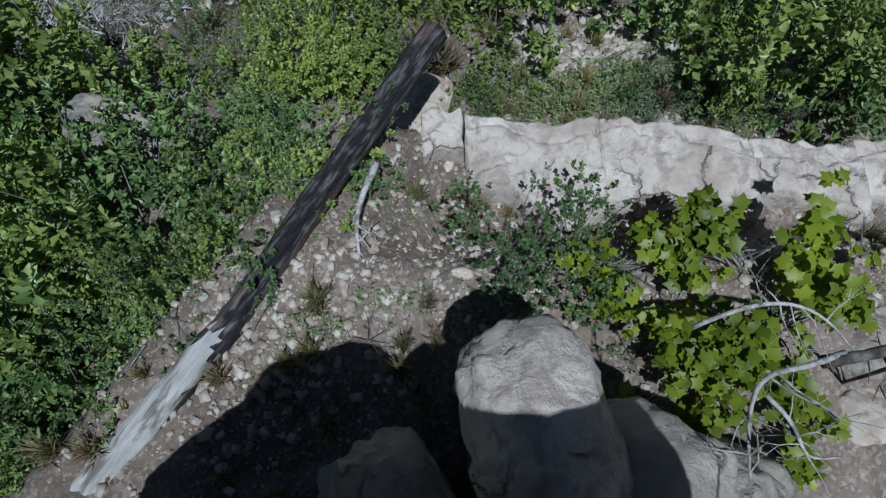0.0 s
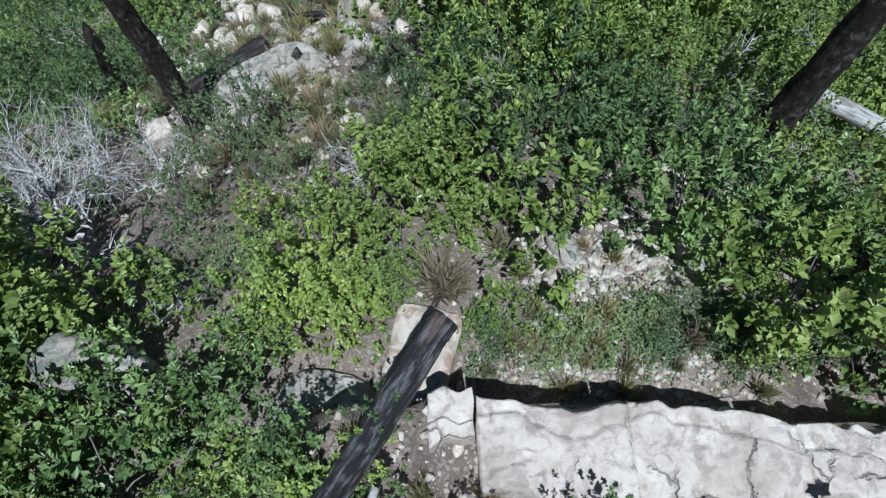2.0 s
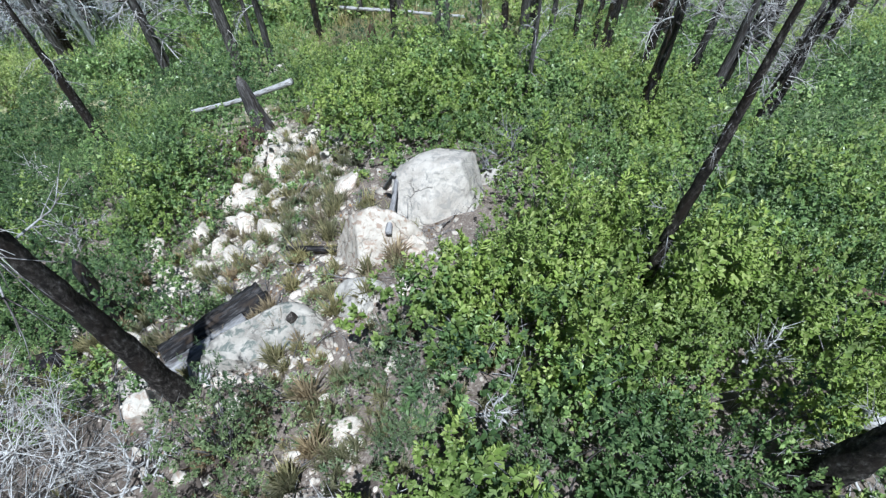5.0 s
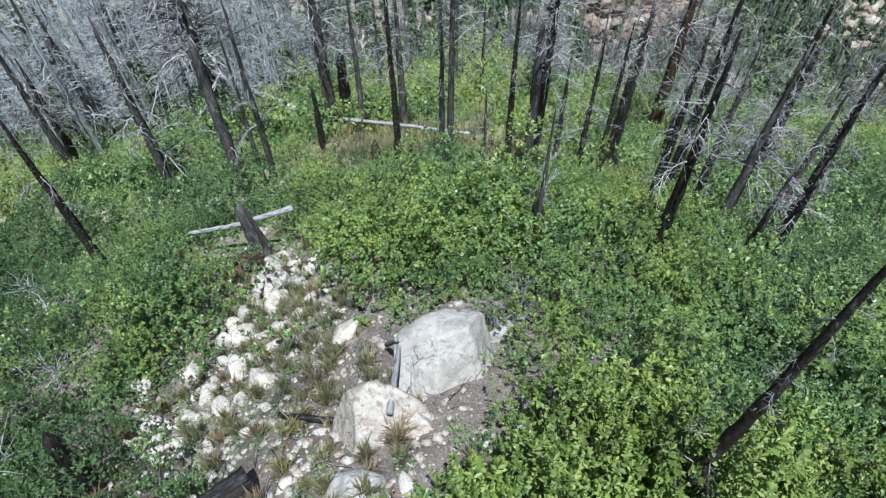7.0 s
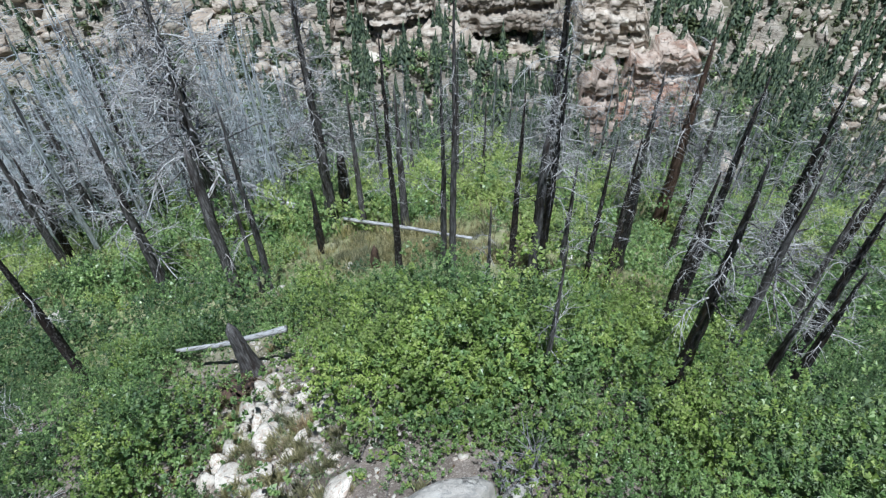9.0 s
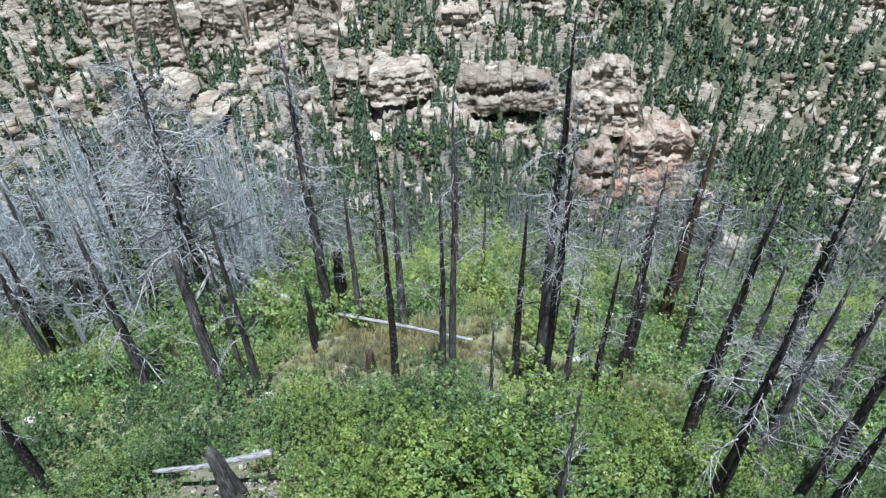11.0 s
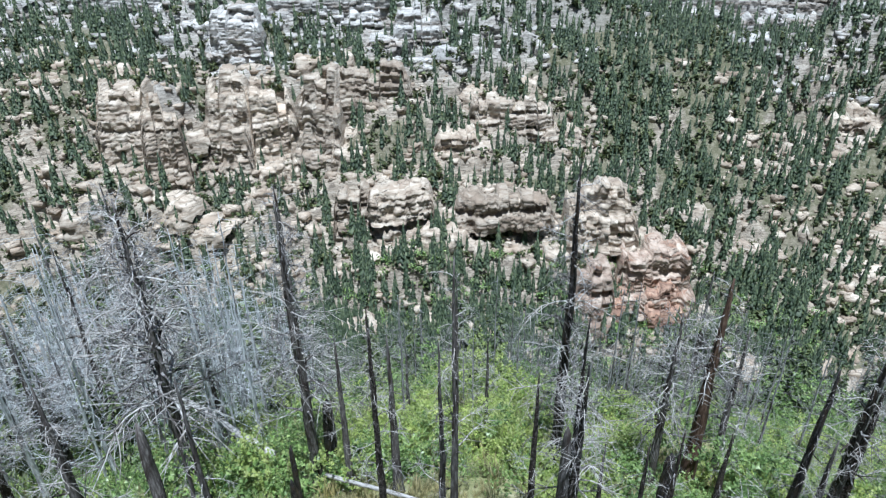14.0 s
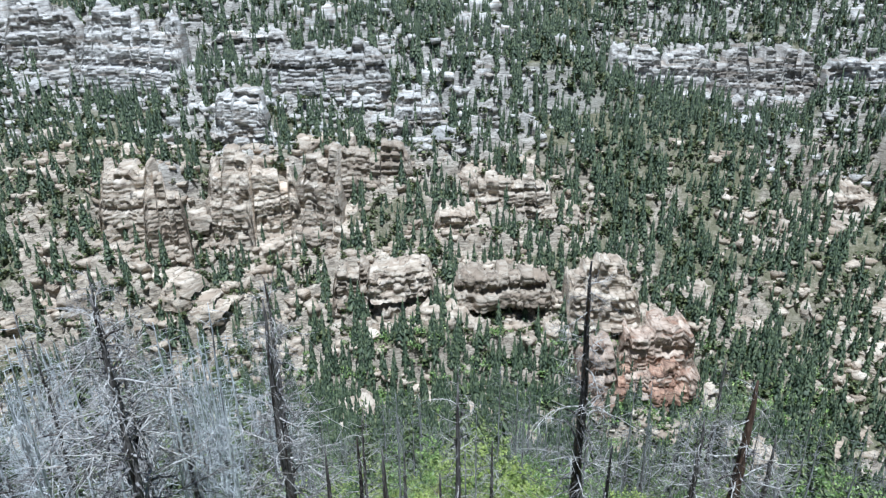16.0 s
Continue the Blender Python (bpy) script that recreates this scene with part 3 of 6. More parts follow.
# terrace edge and the rock under the start of the walk
def ledge_bed(x0, x1, wide, high, seed):
    """One flat bed of the ledge, from the soil to its broken outer edge, with a thin bed split off above."""
    nu, nv = max(12, int((x1 - x0) / 0.022)), 44
    u = np.linspace(x0, x1, nu)
    out_edge = ledge_line(u) - 0.03 + 0.10 * (lattice(u, 0 * u, 0.33, seed) - 0.5) + 0.06 * (lattice(u, 0 * u, 0.09, seed + 2) - 0.5)
    in_edge = out_edge - wide * (0.8 + 0.5 * lattice(u, 0 * u, 0.45, seed + 4))
    v = np.linspace(0, 1, nv)[:, None]
    y = in_edge + (out_edge - in_edge) * v
    x = np.broadcast_to(u, y.shape) + 0.02 * (lattice(y, 0 * y, 0.12, seed + 1) - 0.5)
    z = high + 0.09 * (lattice(x, y, 0.5, seed) - 0.5) + 0.05 * (lattice(x, y, 0.16, seed + 3) - 0.5) + 0.025 * (lattice(x, y, 0.05, seed + 5) - 0.5)
    # a thin upper bed that has broken away along a ragged line
    gone = (out_edge - y) < 0.05 + 0.16 * lattice(x, 0 * x, 0.3, seed + 6)
    z = z - 0.045 * gone - 0.03 * ((lattice(x, y, 0.4, seed + 7) > 0.62))
    z = z - 0.22 * np.clip(1 - v / 0.16, 0, 1) ** 2
    grid = [np.stack([x, y, z], -1)]
    for drop, back in ((0.05, -0.02), (0.1, 0.015), (0.2, -0.03), (0.32, 0.0), (0.5, -0.06), (0.95, -0.05)):
        ragged = 0.05 * (lattice(u, 0 * u + drop * 9, 0.14, seed + 8) - 0.5)
        grid.append(np.stack([x[-1], y[-1] + back + ragged, z[-1] - drop], -1)[None])
    grid.insert(0, np.stack([x[0], y[0] - 0.03, z[0] - 0.5], -1)[None])
    g = np.concatenate(grid)
    # close both ends
    ends = [g[:, :1] + (0, 0, 0), g[:, -1:] + (0, 0, 0)]
    for e in ends:
        e[..., 2] -= 0.6
    g = np.concatenate([ends[0], g, ends[1]], 1)
    h, w = g.shape[:2]
    i = (np.arange(h - 1)[:, None] * w + np.arange(w - 1)).ravel()
    return g.reshape(-1, 3), np.stack([i, i + 1, i + w + 1, i + w], -1)


ledge = tagged(new("rock_ledge"), "long flat pale sandstone ledge with a broken edge", "rock")
for x0, x1, wide, high, seed in ((-0.12, 0.16, 0.34, 1.52, 12), (0.18, 1.08, 0.66, 1.52, 13), (1.1, 2.12, 0.62, 1.5, 14), (2.14, 2.86, 0.52, 1.45, 15), (2.88, 3.5, 0.4, 1.38, 16)):
    part("slab", mesh_of("slab", *ledge_bed(x0, x1, wide, high, seed), PINKSTONE), ledge)
for x in np.arange(-0.4, 3.6, 0.3):
    ROCKS.append((x, float(ledge_line(x)) - 0.3, 0.34))
boulder(2.32, -0.12, 1.78, (0.5, 0.36, 0.4), "grey white stone below dead branches", -20, RUBBLE, 20, 4, 11, 0.08)
boulder(3.4, 0.5, 1.2, (1.3, 1.0, 0.8), "grey weathered rock among dead branches", 20, GREYSTONE, 17, name="boulder")
boulder(2.55, 0.25, 1.72, (0.6, 0.5, 0.55), "grey white stone beside the lobed shrub", 20, GREYSTONE, 18, 3)
def rock_column(x, y, z0, z1, rx, ry, label, seed, material=SANDSTONE, turn=0, dome=0.5, rough=0.1, name="rock_pillar", corner=3.2):
    """A weathered column of bedded rock: squarish, notched between its beds, with a rounded broken top."""
    rng = np.random.default_rng(seed)
    h, around, up = z1 - z0, 72, max(24, int((z1 - z0) * 22))
    a = np.linspace(0, 2 * np.pi, around, endpoint=False)
    square = (np.abs(np.cos(a)) ** corner + np.abs(np.sin(a)) ** corner) ** (-1 / corner)
    cuts = np.cumsum(rng.uniform(0.16, 0.5, 60))
    t = np.sqrt(np.linspace(0, 1, up))
    z = h * t
    cap = np.sqrt(np.clip(1 - np.clip((z - (h - dome)) / dome, 0, 1) ** 2.2, 0, 1))
    verts = []
    for zz, c in zip(z, cap):
        bed = np.searchsorted(cuts, zz)
        gap = min(abs(zz - cuts[bed]), abs(zz - cuts[bed - 1]) if bed else 9)
        step_out = 0.10 * (TABLE[(bed * 7 + seed) % 128, seed % 128] - 0.5)
        for k in range(around):
            ux, uy = math.cos(a[k]) * square[k], math.sin(a[k]) * square[k]
            p = Vector((ux * rx * 1.6 + seed, uy * ry * 1.6, zz * 1.6))
            lump = noise.noise(p) * 1.5 + noise.noise(p * 2.7) * 0.8
            fine = noise.noise(p * 6.0) * 0.6 + noise.noise(p * 15.0) * 0.4
            notch = 0.07 * max(0, 1 - gap / 0.03) * (0.4 + noise.noise(p * 1.9))
            r = c * (1 + rough * (lump + fine) + step_out - notch) + 0.004
            sink = 0.10 * rough * 10 * (noise.noise(Vector((ux * rx * 3 * c, uy * ry * 3 * c, seed))) + 0.4 * noise.noise(Vector((ux * rx * 9 * c, uy * ry * 9 * c, seed)))) * (1 - c) * dome
            verts.append((ux * rx * r, uy * ry * r, zz + sink))
    verts = np.array(verts)
    # broken faces over the top
    for i in range(7):
        n = rng.normal(size=3)
        n[2] = 0.5 + abs(n[2])
        n /= np.linalg.norm(n)
        top = verts[:, 2] > h - dome
        lim = np.quantile(verts[top] @ n, rng.uniform(0.86, 0.97))
        over = verts @ n - lim
        verts -= (np.where((over > 0) & top, over, 0) * 0.8)[:, None] * n
    k, faces = np.arange(around), []
    for i in range(up - 1):
        p, q = i * around + k, i * around + (k + 1) % around
        faces.append(np.stack([p, q, q + around, p + around], -1))
    ob = new(name, mesh_of(name, verts, np.concatenate(faces), material))
    ob.matrix_basis = pose(x, y, z0, 0, 0, turn)
    ROCKS.append((x, y, 0.9 * max(rx, ry)))
    return tagged(ob, label, "boulder" if name == "boulder" else "rock")


rock_column(0.35, -0.2, 0.9, 3.46, 0.26, 0.46, "tall rounded pale sandstone boulder, cracked on top", 22, PINKSTONE, 10, 0.42, 0.17, "boulder", 3.6)
rock_column(0.68, -0.42, 0.9, 3.3, 0.27, 0.42, "layered grey sandstone boulder with split edges", 23, SANDSTONE, -30, 0.3, 0.16, "boulder", 3.6)
rock_column(1.0, -0.62, 0.9, 3.05, 0.3, 0.42, "layered grey sandstone boulder with split edges", 26, SANDSTONE, -20, 0.25, 0.16, "boulder", 3.6)
rock_column(-0.2, -0.52, 0.9, 3.0, 0.24, 0.42, "narrow sandstone block leaning on the boulder", 24, SANDSTONE, 24, 0.22, 0.16, "boulder", 3.6)
boulder(1.35, -0.5, 1.9, (0.9, 0.7, 0.9), "low grey sandstone boulder with split layers", -15, GREYSTONE, 25, 4, 9, 0.07)
# pillars added behind the start, out of view, to cast the shadows
rock_column(-0.53, -1.02, 0.5, 5.55, 0.42, 0.5, "tall unseen sandstone pillar that shades the terrace", 27, GREYSTONE, 8, 0.5, 0.07)
rock_column(-1.0, -0.95, 0.5, 4.3, 0.45, 0.5, "low unseen sandstone pillar that shades the terrace", 28, GREYSTONE, 30, 0.6, 0.08)
rock_column(0.28, -1.0, 0.5, 5.38, 0.54, 0.5, "broad unseen sandstone pillar that shades the boulders", 29, GREYSTONE, 5, 0.3, 0.08)
rock_column(-0.21, 2.3, -0.1, 0.74, 0.25, 0.44, "flat white sandstone slab below the ledge", 31, RUBBLE, -15, 0.06, 0.04, "boulder", 9)
boulder(-0.9, 2.0, 0.45, (0.85, 0.6, 0.8), "grey cracked rock beneath the charred log", -12, GREYSTONE, 33)
boulder(-2.72, 1.2, 0.85, (0.36, 0.34, 0.5), "pale rock half hidden by shrubs", 35, GREYSTONE, 35)
boulder(-2.72, 2.35, 0.4, (0.6, 1.0, 1.1), "grey rock half hidden by shrubs", 70, GREYSTONE, 36)

# the rubble and boulders down the spur
boulder(0.16, 10.2, -3.95, (2.1, 1.9, 2.2), "large white sandstone boulder with a cracked face", 12, SANDSTONE, 41, 5, 8, 0.035)
boulder(-0.98, 9.0, -3.55, (1.7, 1.5, 1.5), "white broken sandstone block", 25, RUBBLE, 43, 5, 9, 0.05)
boulder(-0.35, 8.95, -3.25, (0.55, 0.5, 0.55), "white broken sandstone block", 10, RUBBLE, 44)
boulder(-1.15, 7.75, -2.85, (1.0, 0.9, 0.75), "pale sandstone block set in soil", 0, SANDSTONE, 45, 4, 8)
boulder(-2.45, 7.25, -2.95, (1.9, 0.9, 0.85), "long grey slab of sandstone on bare soil", 22, GREYSTONE, 46, 5, 7, 0.04, 1)
boulder(-3.35, 7.95, -4.15, (0.75, 0.5, 0.5), "white flat stone beside a charred log", 25, RUBBLE, 47)
boulder(-3.95, 6.35, -3.0, (0.6, 0.55, 0.8), "white stone at the foot of a burnt trunk", 0, RUBBLE, 48)
boulder(-4.55, 6.9, -3.6, (0.7, 0.5, 0.5), "grey stone at the foot of a burnt trunk", 40, GREYSTONE, 49)
boulder(-4.4, 11.9, -7.3, (0.95, 0.9, 0.9), "white sandstone block in the rubble", 15, RUBBLE, 50, 4, 8, 0.03)
boulder(-5.0, 11.3, -7.2, (0.7, 0.6, 0.7), "white sandstone block in the rubble", 50, RUBBLE, 51)
boulder(-6.1, 10.7, -7.2, (0.6, 0.5, 0.55), "white sandstone block in the rubble", 10, RUBBLE, 52)
boulder(-5.7, 10.3, -6.9, (0.5, 0.4, 0.45), "white sandstone block in the rubble", 70, RUBBLE, 53, 3)
boulder(-3.85, 13.0, -7.4, (0.75, 0.6, 0.5), "white sandstone block in the rubble", 0, RUBBLE, 54)
boulder(-3.55, 12.6, -7.1, (0.45, 0.4, 0.4), "white sandstone block in the rubble", 30, RUBBLE, 55, 3)
boulder(-3.15, 13.4, -7.2, (0.45, 1.3, 0.55), "long white sandstone rib in the rubble", -28, RUBBLE, 56)
boulder(-4.35, 15.1, -8.6, (0.7, 1.2, 0.8), "white crumbling sandstone outcrop", -12, RUBBLE, 57, 4, 9, 0.09)
boulder(-4.15, 14.2, -8.15, (0.6, 1.0, 0.7), "white crumbling sandstone outcrop", -20, RUBBLE, 58, 4, 9, 0.09)
boulder(-2.75, 12.1, -6.55, (0.55, 0.4, 0.35), "white sandstone block in the rubble", 15, RUBBLE, 59, 3)
boulder(-5.2, 13.2, -8.1, (0.6, 0.5, 0.5), "white sandstone block in the rubble", 15, RUBBLE, 60, 3)
boulder(1.12, 10.95, -4.1, (0.75, 0.5, 0.6), "pale crumbled rock behind the large boulder", 15, SANDSTONE, 61)
boulder(1.17, 8.7, -2.85, (0.4, 0.35, 0.5), "pale stone half hidden by shrubs", 15, RUBBLE, 62, 3)
boulder(2.42, 4.35, -0.5, (0.48, 0.38, 0.4), "white stone at the edge of the rubble", 15, RUBBLE, 63)
boulder(0.62, 3.95, -0.3, (0.26, 0.17, 0.18), "flat pinkish stone on bare soil", 15, SANDSTONE, 64, 3)
boulder(1.05, 3.4, 0.1, (0.3, 0.5, 0.3), "grey stone in the rubble", 15, GREYSTONE, 65, 3)
boulder(2.2, 3.3, 0.2, (0.35, 0.5, 0.35), "pale stone in the rubble", -15, SANDSTONE, 66, 3)
boulder(-1.6, 5.35, -1.45, (0.25, 0.2, 0.3), "white stone in the grass", 0, RUBBLE, 67, 3)
boulder(-0.2, 4.2, -0.4, (0.2, 0.15, 0.18), "white stone in the grass", 0, RUBBLE, 68, 3)
boulder(3.9, 4.6, -1.2, (0.5, 0.4, 0.4), "grey stone at the foot of a burnt trunk", 0, GREYSTONE, 69, 3)
boulder(3.3, 23.6, -12.6, (1.1, 0.8, 0.9), "pale rocks at the foot of dead trees", 0, SANDSTONE, 70, 3)
boulder(5.0, 24.0, -13.2, (1.2, 0.8, 0.8), "pale rocks at the foot of dead trees", 30, SANDSTONE, 71, 3)
boulder(-3.3, 23.6, -12.6, (0.9, 0.6, 0.5), "pale rock in the clearing", 0, SANDSTONE, 72, 3)
boulder(-6.0, 22.6, -12.9, (0.9, 0.9, 1.0), "pale rock beside a dead trunk", 0, PINKSTONE, 73, 3)
boulder(-19.1, 31.4, -20.7, (2.2, 3.0, 1.2), "grey rock outcrop on the slope", 20, GREYSTONE, 74, 4)
boulder(-17.1, 25.6, -17.5, (1.6, 1.0, 0.7), "pink rock on the slope", 20, PINKSTONE, 75, 3)

# a jumble of broken blocks along the edge of the spur
rng = np.random.default_rng(33)
BLOCKS = [mesh_of("block", *stone_shape(np.random.default_rng(80 + k), (1, 0.85, 0.75), 3, 9, 0.06), RUBBLE) for k in range(5)]
for k in range(120):
    t = rng.random()
    x, y = -5.8 + 1.75 * math.sin(2.0 * t) - 0.5 * t * t + rng.normal() * (0.42 if k % 2 else 1.0) + 0.4 * (k % 2 == 0), 9.7 + 7.2 * t + rng.normal() * 0.4
    s = 0.16 + 0.55 * rng.random() ** 2.4
    ob = new("block", BLOCKS[rng.integers(5)])
    ob.matrix_basis = pose(x, y, gz(x, y) + 0.2 * s, rng.uniform(-25, 25), rng.uniform(-25, 25), rng.uniform(0, 360)) @ Matrix.Diagonal((s * 1.2, s, s, 1))
    tagged(ob, "broken white sandstone block in the rubble", "rock", "rubble blocks")

# loose stones, which lie where the growth is thin
STONE_SHAPES = [mesh_of("stone", *stone_shape(np.random.default_rng(90 + k), (1, 0.8, 0.55), 2, 13, 0.025), RUBBLE) for k in range(5)]
BARE = ((1.5, 3.05, 1.25, 1.1), (0.3, 1.1, 1.1, 0.8), (-4.4, 13.4, 2.0, 3.6), (-2.8, 11.0, 2.9, 3.4), (-1.6, 8.4, 2.1, 1.9), (-5.3, 17.0, 1.6, 2.9), (-5.2, 10.6, 1.9, 1.4),
        (-0.9, 0.3, 0.9, 0.8), (-2.5, 6.6, 1.9, 1.3), (2.9, 0.85, 0.8, 0.5), (1.6, 2.25, 1.6, 0.2), (-3.7, 7.5, 1.7, 1.2), (-6.2, 8.0, 1.4, 1.0), (-1.5, 5.0, 0.5, 0.8), (-0.35, 8.9, 1.0, 0.85), (-3.1, 13.6, 1.8, 2.3), (-4.6, 15.3, 1.2, 1.8))


def bare(x, y):
    """0 where shrubs stand, 1 on the open stony patches."""
    out = 0
    for cx, cy, a, b in BARE:
        out = max(out, 1.0 - math.hypot((x - cx) / a, (y - cy) / b) + 0.5 * (float(lattice(x, y, 0.7, 20)) - 0.5))
    return min(1, max(0, out * 2))


rng = np.random.default_rng(5)
stones = []
while len(stones) < 290:
    cx, cy, a, b = BARE[rng.integers(len(BARE))]
    x, y = cx + a * rng.normal() * 0.6, cy + b * rng.normal() * 0.6
    if y < -0.4:
        continue
    s = (0.025 + 0.095 * rng.random() ** 4) * (1 if y < 5 else 3.2)
    stones.append((x, y, s))
for x, y, s in stones:
    ob = new("stone", STONE_SHAPES[rng.integers(5)])
    ob.matrix_basis = pose(x, y, gz(x, y) + 0.12 * s, rng.uniform(-20, 20), rng.uniform(-20, 20), rng.uniform(0, 360)) @ Matrix.Diagonal((s * 1.3, s, s, 1))
    tagged(ob, "broken white stone lying on stony soil", "stone", "loose stones")


def scattered(shapes, spots):
    """Many small copies in one mesh. spots: rows of x, y, height over the ground, turn, scale."""
    pieces = []
    floor_z = ground_z([p[0] for p in spots], [p[1] for p in spots])
    for k, (x, y, z, turn, s) in enumerate(spots):
        v, f = shapes[k % len(shapes)]
        c, d = math.cos(turn), math.sin(turn)
        pieces.append((v @ np.array(((c, d, 0), (-d, c, 0), (0, 0, 1))) * s + (x, y, z + floor_z[k]), f))
    return join(pieces)


def slab_shape(rng):
    """A block with eight shifted corners."""
    v = np.array([(a, b, c) for c in (-0.5, 0.5) for b in (-0.5, 0.5) for a in (-0.5, 0.5)]) * (0.95, 0.68, 0.42)
    v = v + rng.uniform(-0.14, 0.14, v.shape)
    quads = np.array(((0, 2, 3, 1), (4, 5, 7, 6), (0, 1, 5, 4), (2, 6, 7, 3), (0, 4, 6, 2), (1, 3, 7, 5)))
    return v, np.concatenate([quads[:, :3], quads[:, [0, 2, 3]]])


CHIPS = [slab_shape(np.random.default_rng(110 + k)) for k in range(9)]
spots = []
for cx, cy, a, b in BARE:
    for k in range(int((2300 if cy < 2.6 else 1300) * a * b) if cy < 6 else int(120 * a * b)):
        x, y = cx + a * rng.normal() * 0.62, cy + b * rng.normal() * 0.62
        s = (0.011 + 0.06 * rng.random() ** 5) * (1 if cy < 6 else 2.6)
        spots.append((x, y, 0.1 * s, rng.uniform(0, 6.3), s))
for k in range(1100):
    a = rng.uniform(-1, 1)
    x, y = 1.5 + 0.75 * a + 0.12 * rng.normal(), 3.12 + 0.3 * a * a + 0.22 * rng.normal()
    s = 0.014 + 0.11 * rng.random() ** 3.5
    spots.append((x, y, 0.15 * s, rng.uniform(0, 6.3), s))
tagged(new("gravel", mesh_of("gravel", *scattered(CHIPS, spots), RUBBLE)), "pale broken gravel strewn over bare soil", "gravel", kind="stuff")

# ---- burnt trees ----
def limb(rng, length, r, droop, twigs, start=(0, 0, 0), head=(1, 0, 0.25), sides=5, n=7, wild=0.16):
    """A bare curved branch with side twigs."""
    p, d = np.array(start, float), np.array(head, float)
    d /= np.linalg.norm(d)
    path = [p]
    for i in range(n):
        d = d + rng.normal(size=3) * wild + np.array((0, 0, -droop))
        d /= np.linalg.norm(d)
        p = p + d * length / n
        path.append(p)
    path = np.array(path)
    pieces = [tube(path, np.linspace(r, r * 0.18, n + 1), sides, cap=False)]
    for k in range(twigs):
        i = rng.integers(2, n)
        side_way = rng.normal(size=3)
        side_way -= d * (side_way @ d) * 0.6
        t = np.linspace(0, 1, 3 if n < 7 else 4)[:, None]
        w = side_way / np.linalg.norm(side_way) + (path[i] - path[i - 1]) / np.linalg.norm(path[i] - path[i - 1]) * 0.7
        bend = rng.normal(size=3) * 0.12
        tw = path[i] + length * rng.uniform(0.2, 0.45) * (t * w + t * t * (bend + (0, 0, -droop)))
        pieces.append(tube(tw, np.linspace(r * 0.45, r * 0.12, len(t)), 3, cap=False))
    return join(pieces)


BRANCHES = [mesh_of("branch", *limb(np.random.default_rng(200 + k), 1.0, 0.018, 0.06 + 0.025 * k, 12), GREYWOOD if k % 3 == 1 else SILVER) for k in range(8)]
STUBS = [mesh_of("branch_stub", *limb(np.random.default_rng(220 + k), 0.5, 0.03, 0.02, 1), GREYWOOD if k % 2 else BARK) for k in range(4)]


def trunk_shape(rng, h, r, broken=False, flare=1.35, bend=0.03):
    n = max(6, int(h * (5 if h < 7 else 2.6)))
    z = np.linspace(-0.5, h, n)
    wob = np.cumsum(rng.normal(size=(n, 2)) * bend * h / n, axis=0)
    wob -= wob[0]
    t = np.clip(z / h, 0, 1)
    rad = r * ((1 - t) ** (0.75 if not broken else 0.25) * 0.9 + 0.1) * (1 + (flare - 1) * np.exp(-np.clip(z, 0, 9) / 0.35))
    v, f = tube(np.column_stack([wob[:, 0], wob[:, 1], z]), rad, 11, 0.22, rng)
    return v, f, wob, z, rad


def snag(x, y, h, girth, label, seed, material=BARK, branches=14, reach=1.4, low=0.45, broken=False, lean=(0, 0), pale=True):
    """A standing dead tree: trunk with bare limbs."""
    rng, r, branches = np.random.default_rng(seed), girth * (1.0 if y < 12 or x < 5 else 1.15), int(branches * (2.1 if y > 15 else 1.5))
    if y > 12 and material == BARK and seed % 2:
        material = DULLWOOD
    tree = tagged(new("dead_tree"), label, "dead tree", "burnt trees")
    tree.matrix_basis = pose(x, y, gz(x, y), lean[1], lean[0], 0)
    v, f, wob, z, rad = trunk_shape(rng, h, r, broken)
    part("trunk", mesh_of("trunk", v, f, material, True), tree)
    for k in range(branches):
        t = low + (0.97 - low) * (k + rng.random()) / max(1, branches)
        zz = t * h
        bx, by, br = np.interp(zz, z, wob[:, 0]), np.interp(zz, z, wob[:, 1]), np.interp(zz, z, rad)
        s = reach * (1.25 - 0.8 * (t - low) / (1 - low)) * rng.uniform(0.5, 1.1)
        kind = BRANCHES if rng.random() < 0.75 else STUBS
        part("branch", kind[rng.integers(len(kind))], tree, "", pose(bx, by, zz, rng.uniform(-35, 35), rng.uniform(-50, 30), 137.5 * k + rng.uniform(-40, 40)) @ Matrix.Diagonal((s, s, s, 1)))
    return tree


GREY = "dead tree with grey trunk and bare branches"
WHITE = "tall dead tree with long white drooping branches"
BLACK = "burnt dead tree with charred trunk and bare branches"
# close to the walk
split_tree = snag(-3.42, 6.5, 6.5, 0.165, "tall burnt dead tree with scaly charred bark", 301, BARK, 9, 1.0, 0.6)
rng = np.random.default_rng(304)
for k in range(16):
    a, l = rng.uniform(-1.2, 1.9), rng.uniform(0.25, 0.6)
    foot = np.array((math.cos(a), math.sin(a), 0)) * 0.2
    path = np.array([foot * (1 + 1.1 * q) + (0, 0, -0.25 + l * q) for q in (0, 0.5, 1)])
    part("splinter", mesh_of("splinter", *tube(path, (0.05, 0.035, 0.006), 5, 0.2, rng), SILVER), split_tree, "pale splintered wood")
snag(3.5, 4.85, 5.6, 0.19, "stout charred dead tree with pale twigs", 302, BARK, 14, 0.5, 0.1)
snag(2.64, 7.44, 5.6, 0.1, "burnt dead tree with scaly bark and white twigs", 303, BARK, 26, 0.38, 0.2)
ROCKS.append((3.5, 4.85, 0.5))
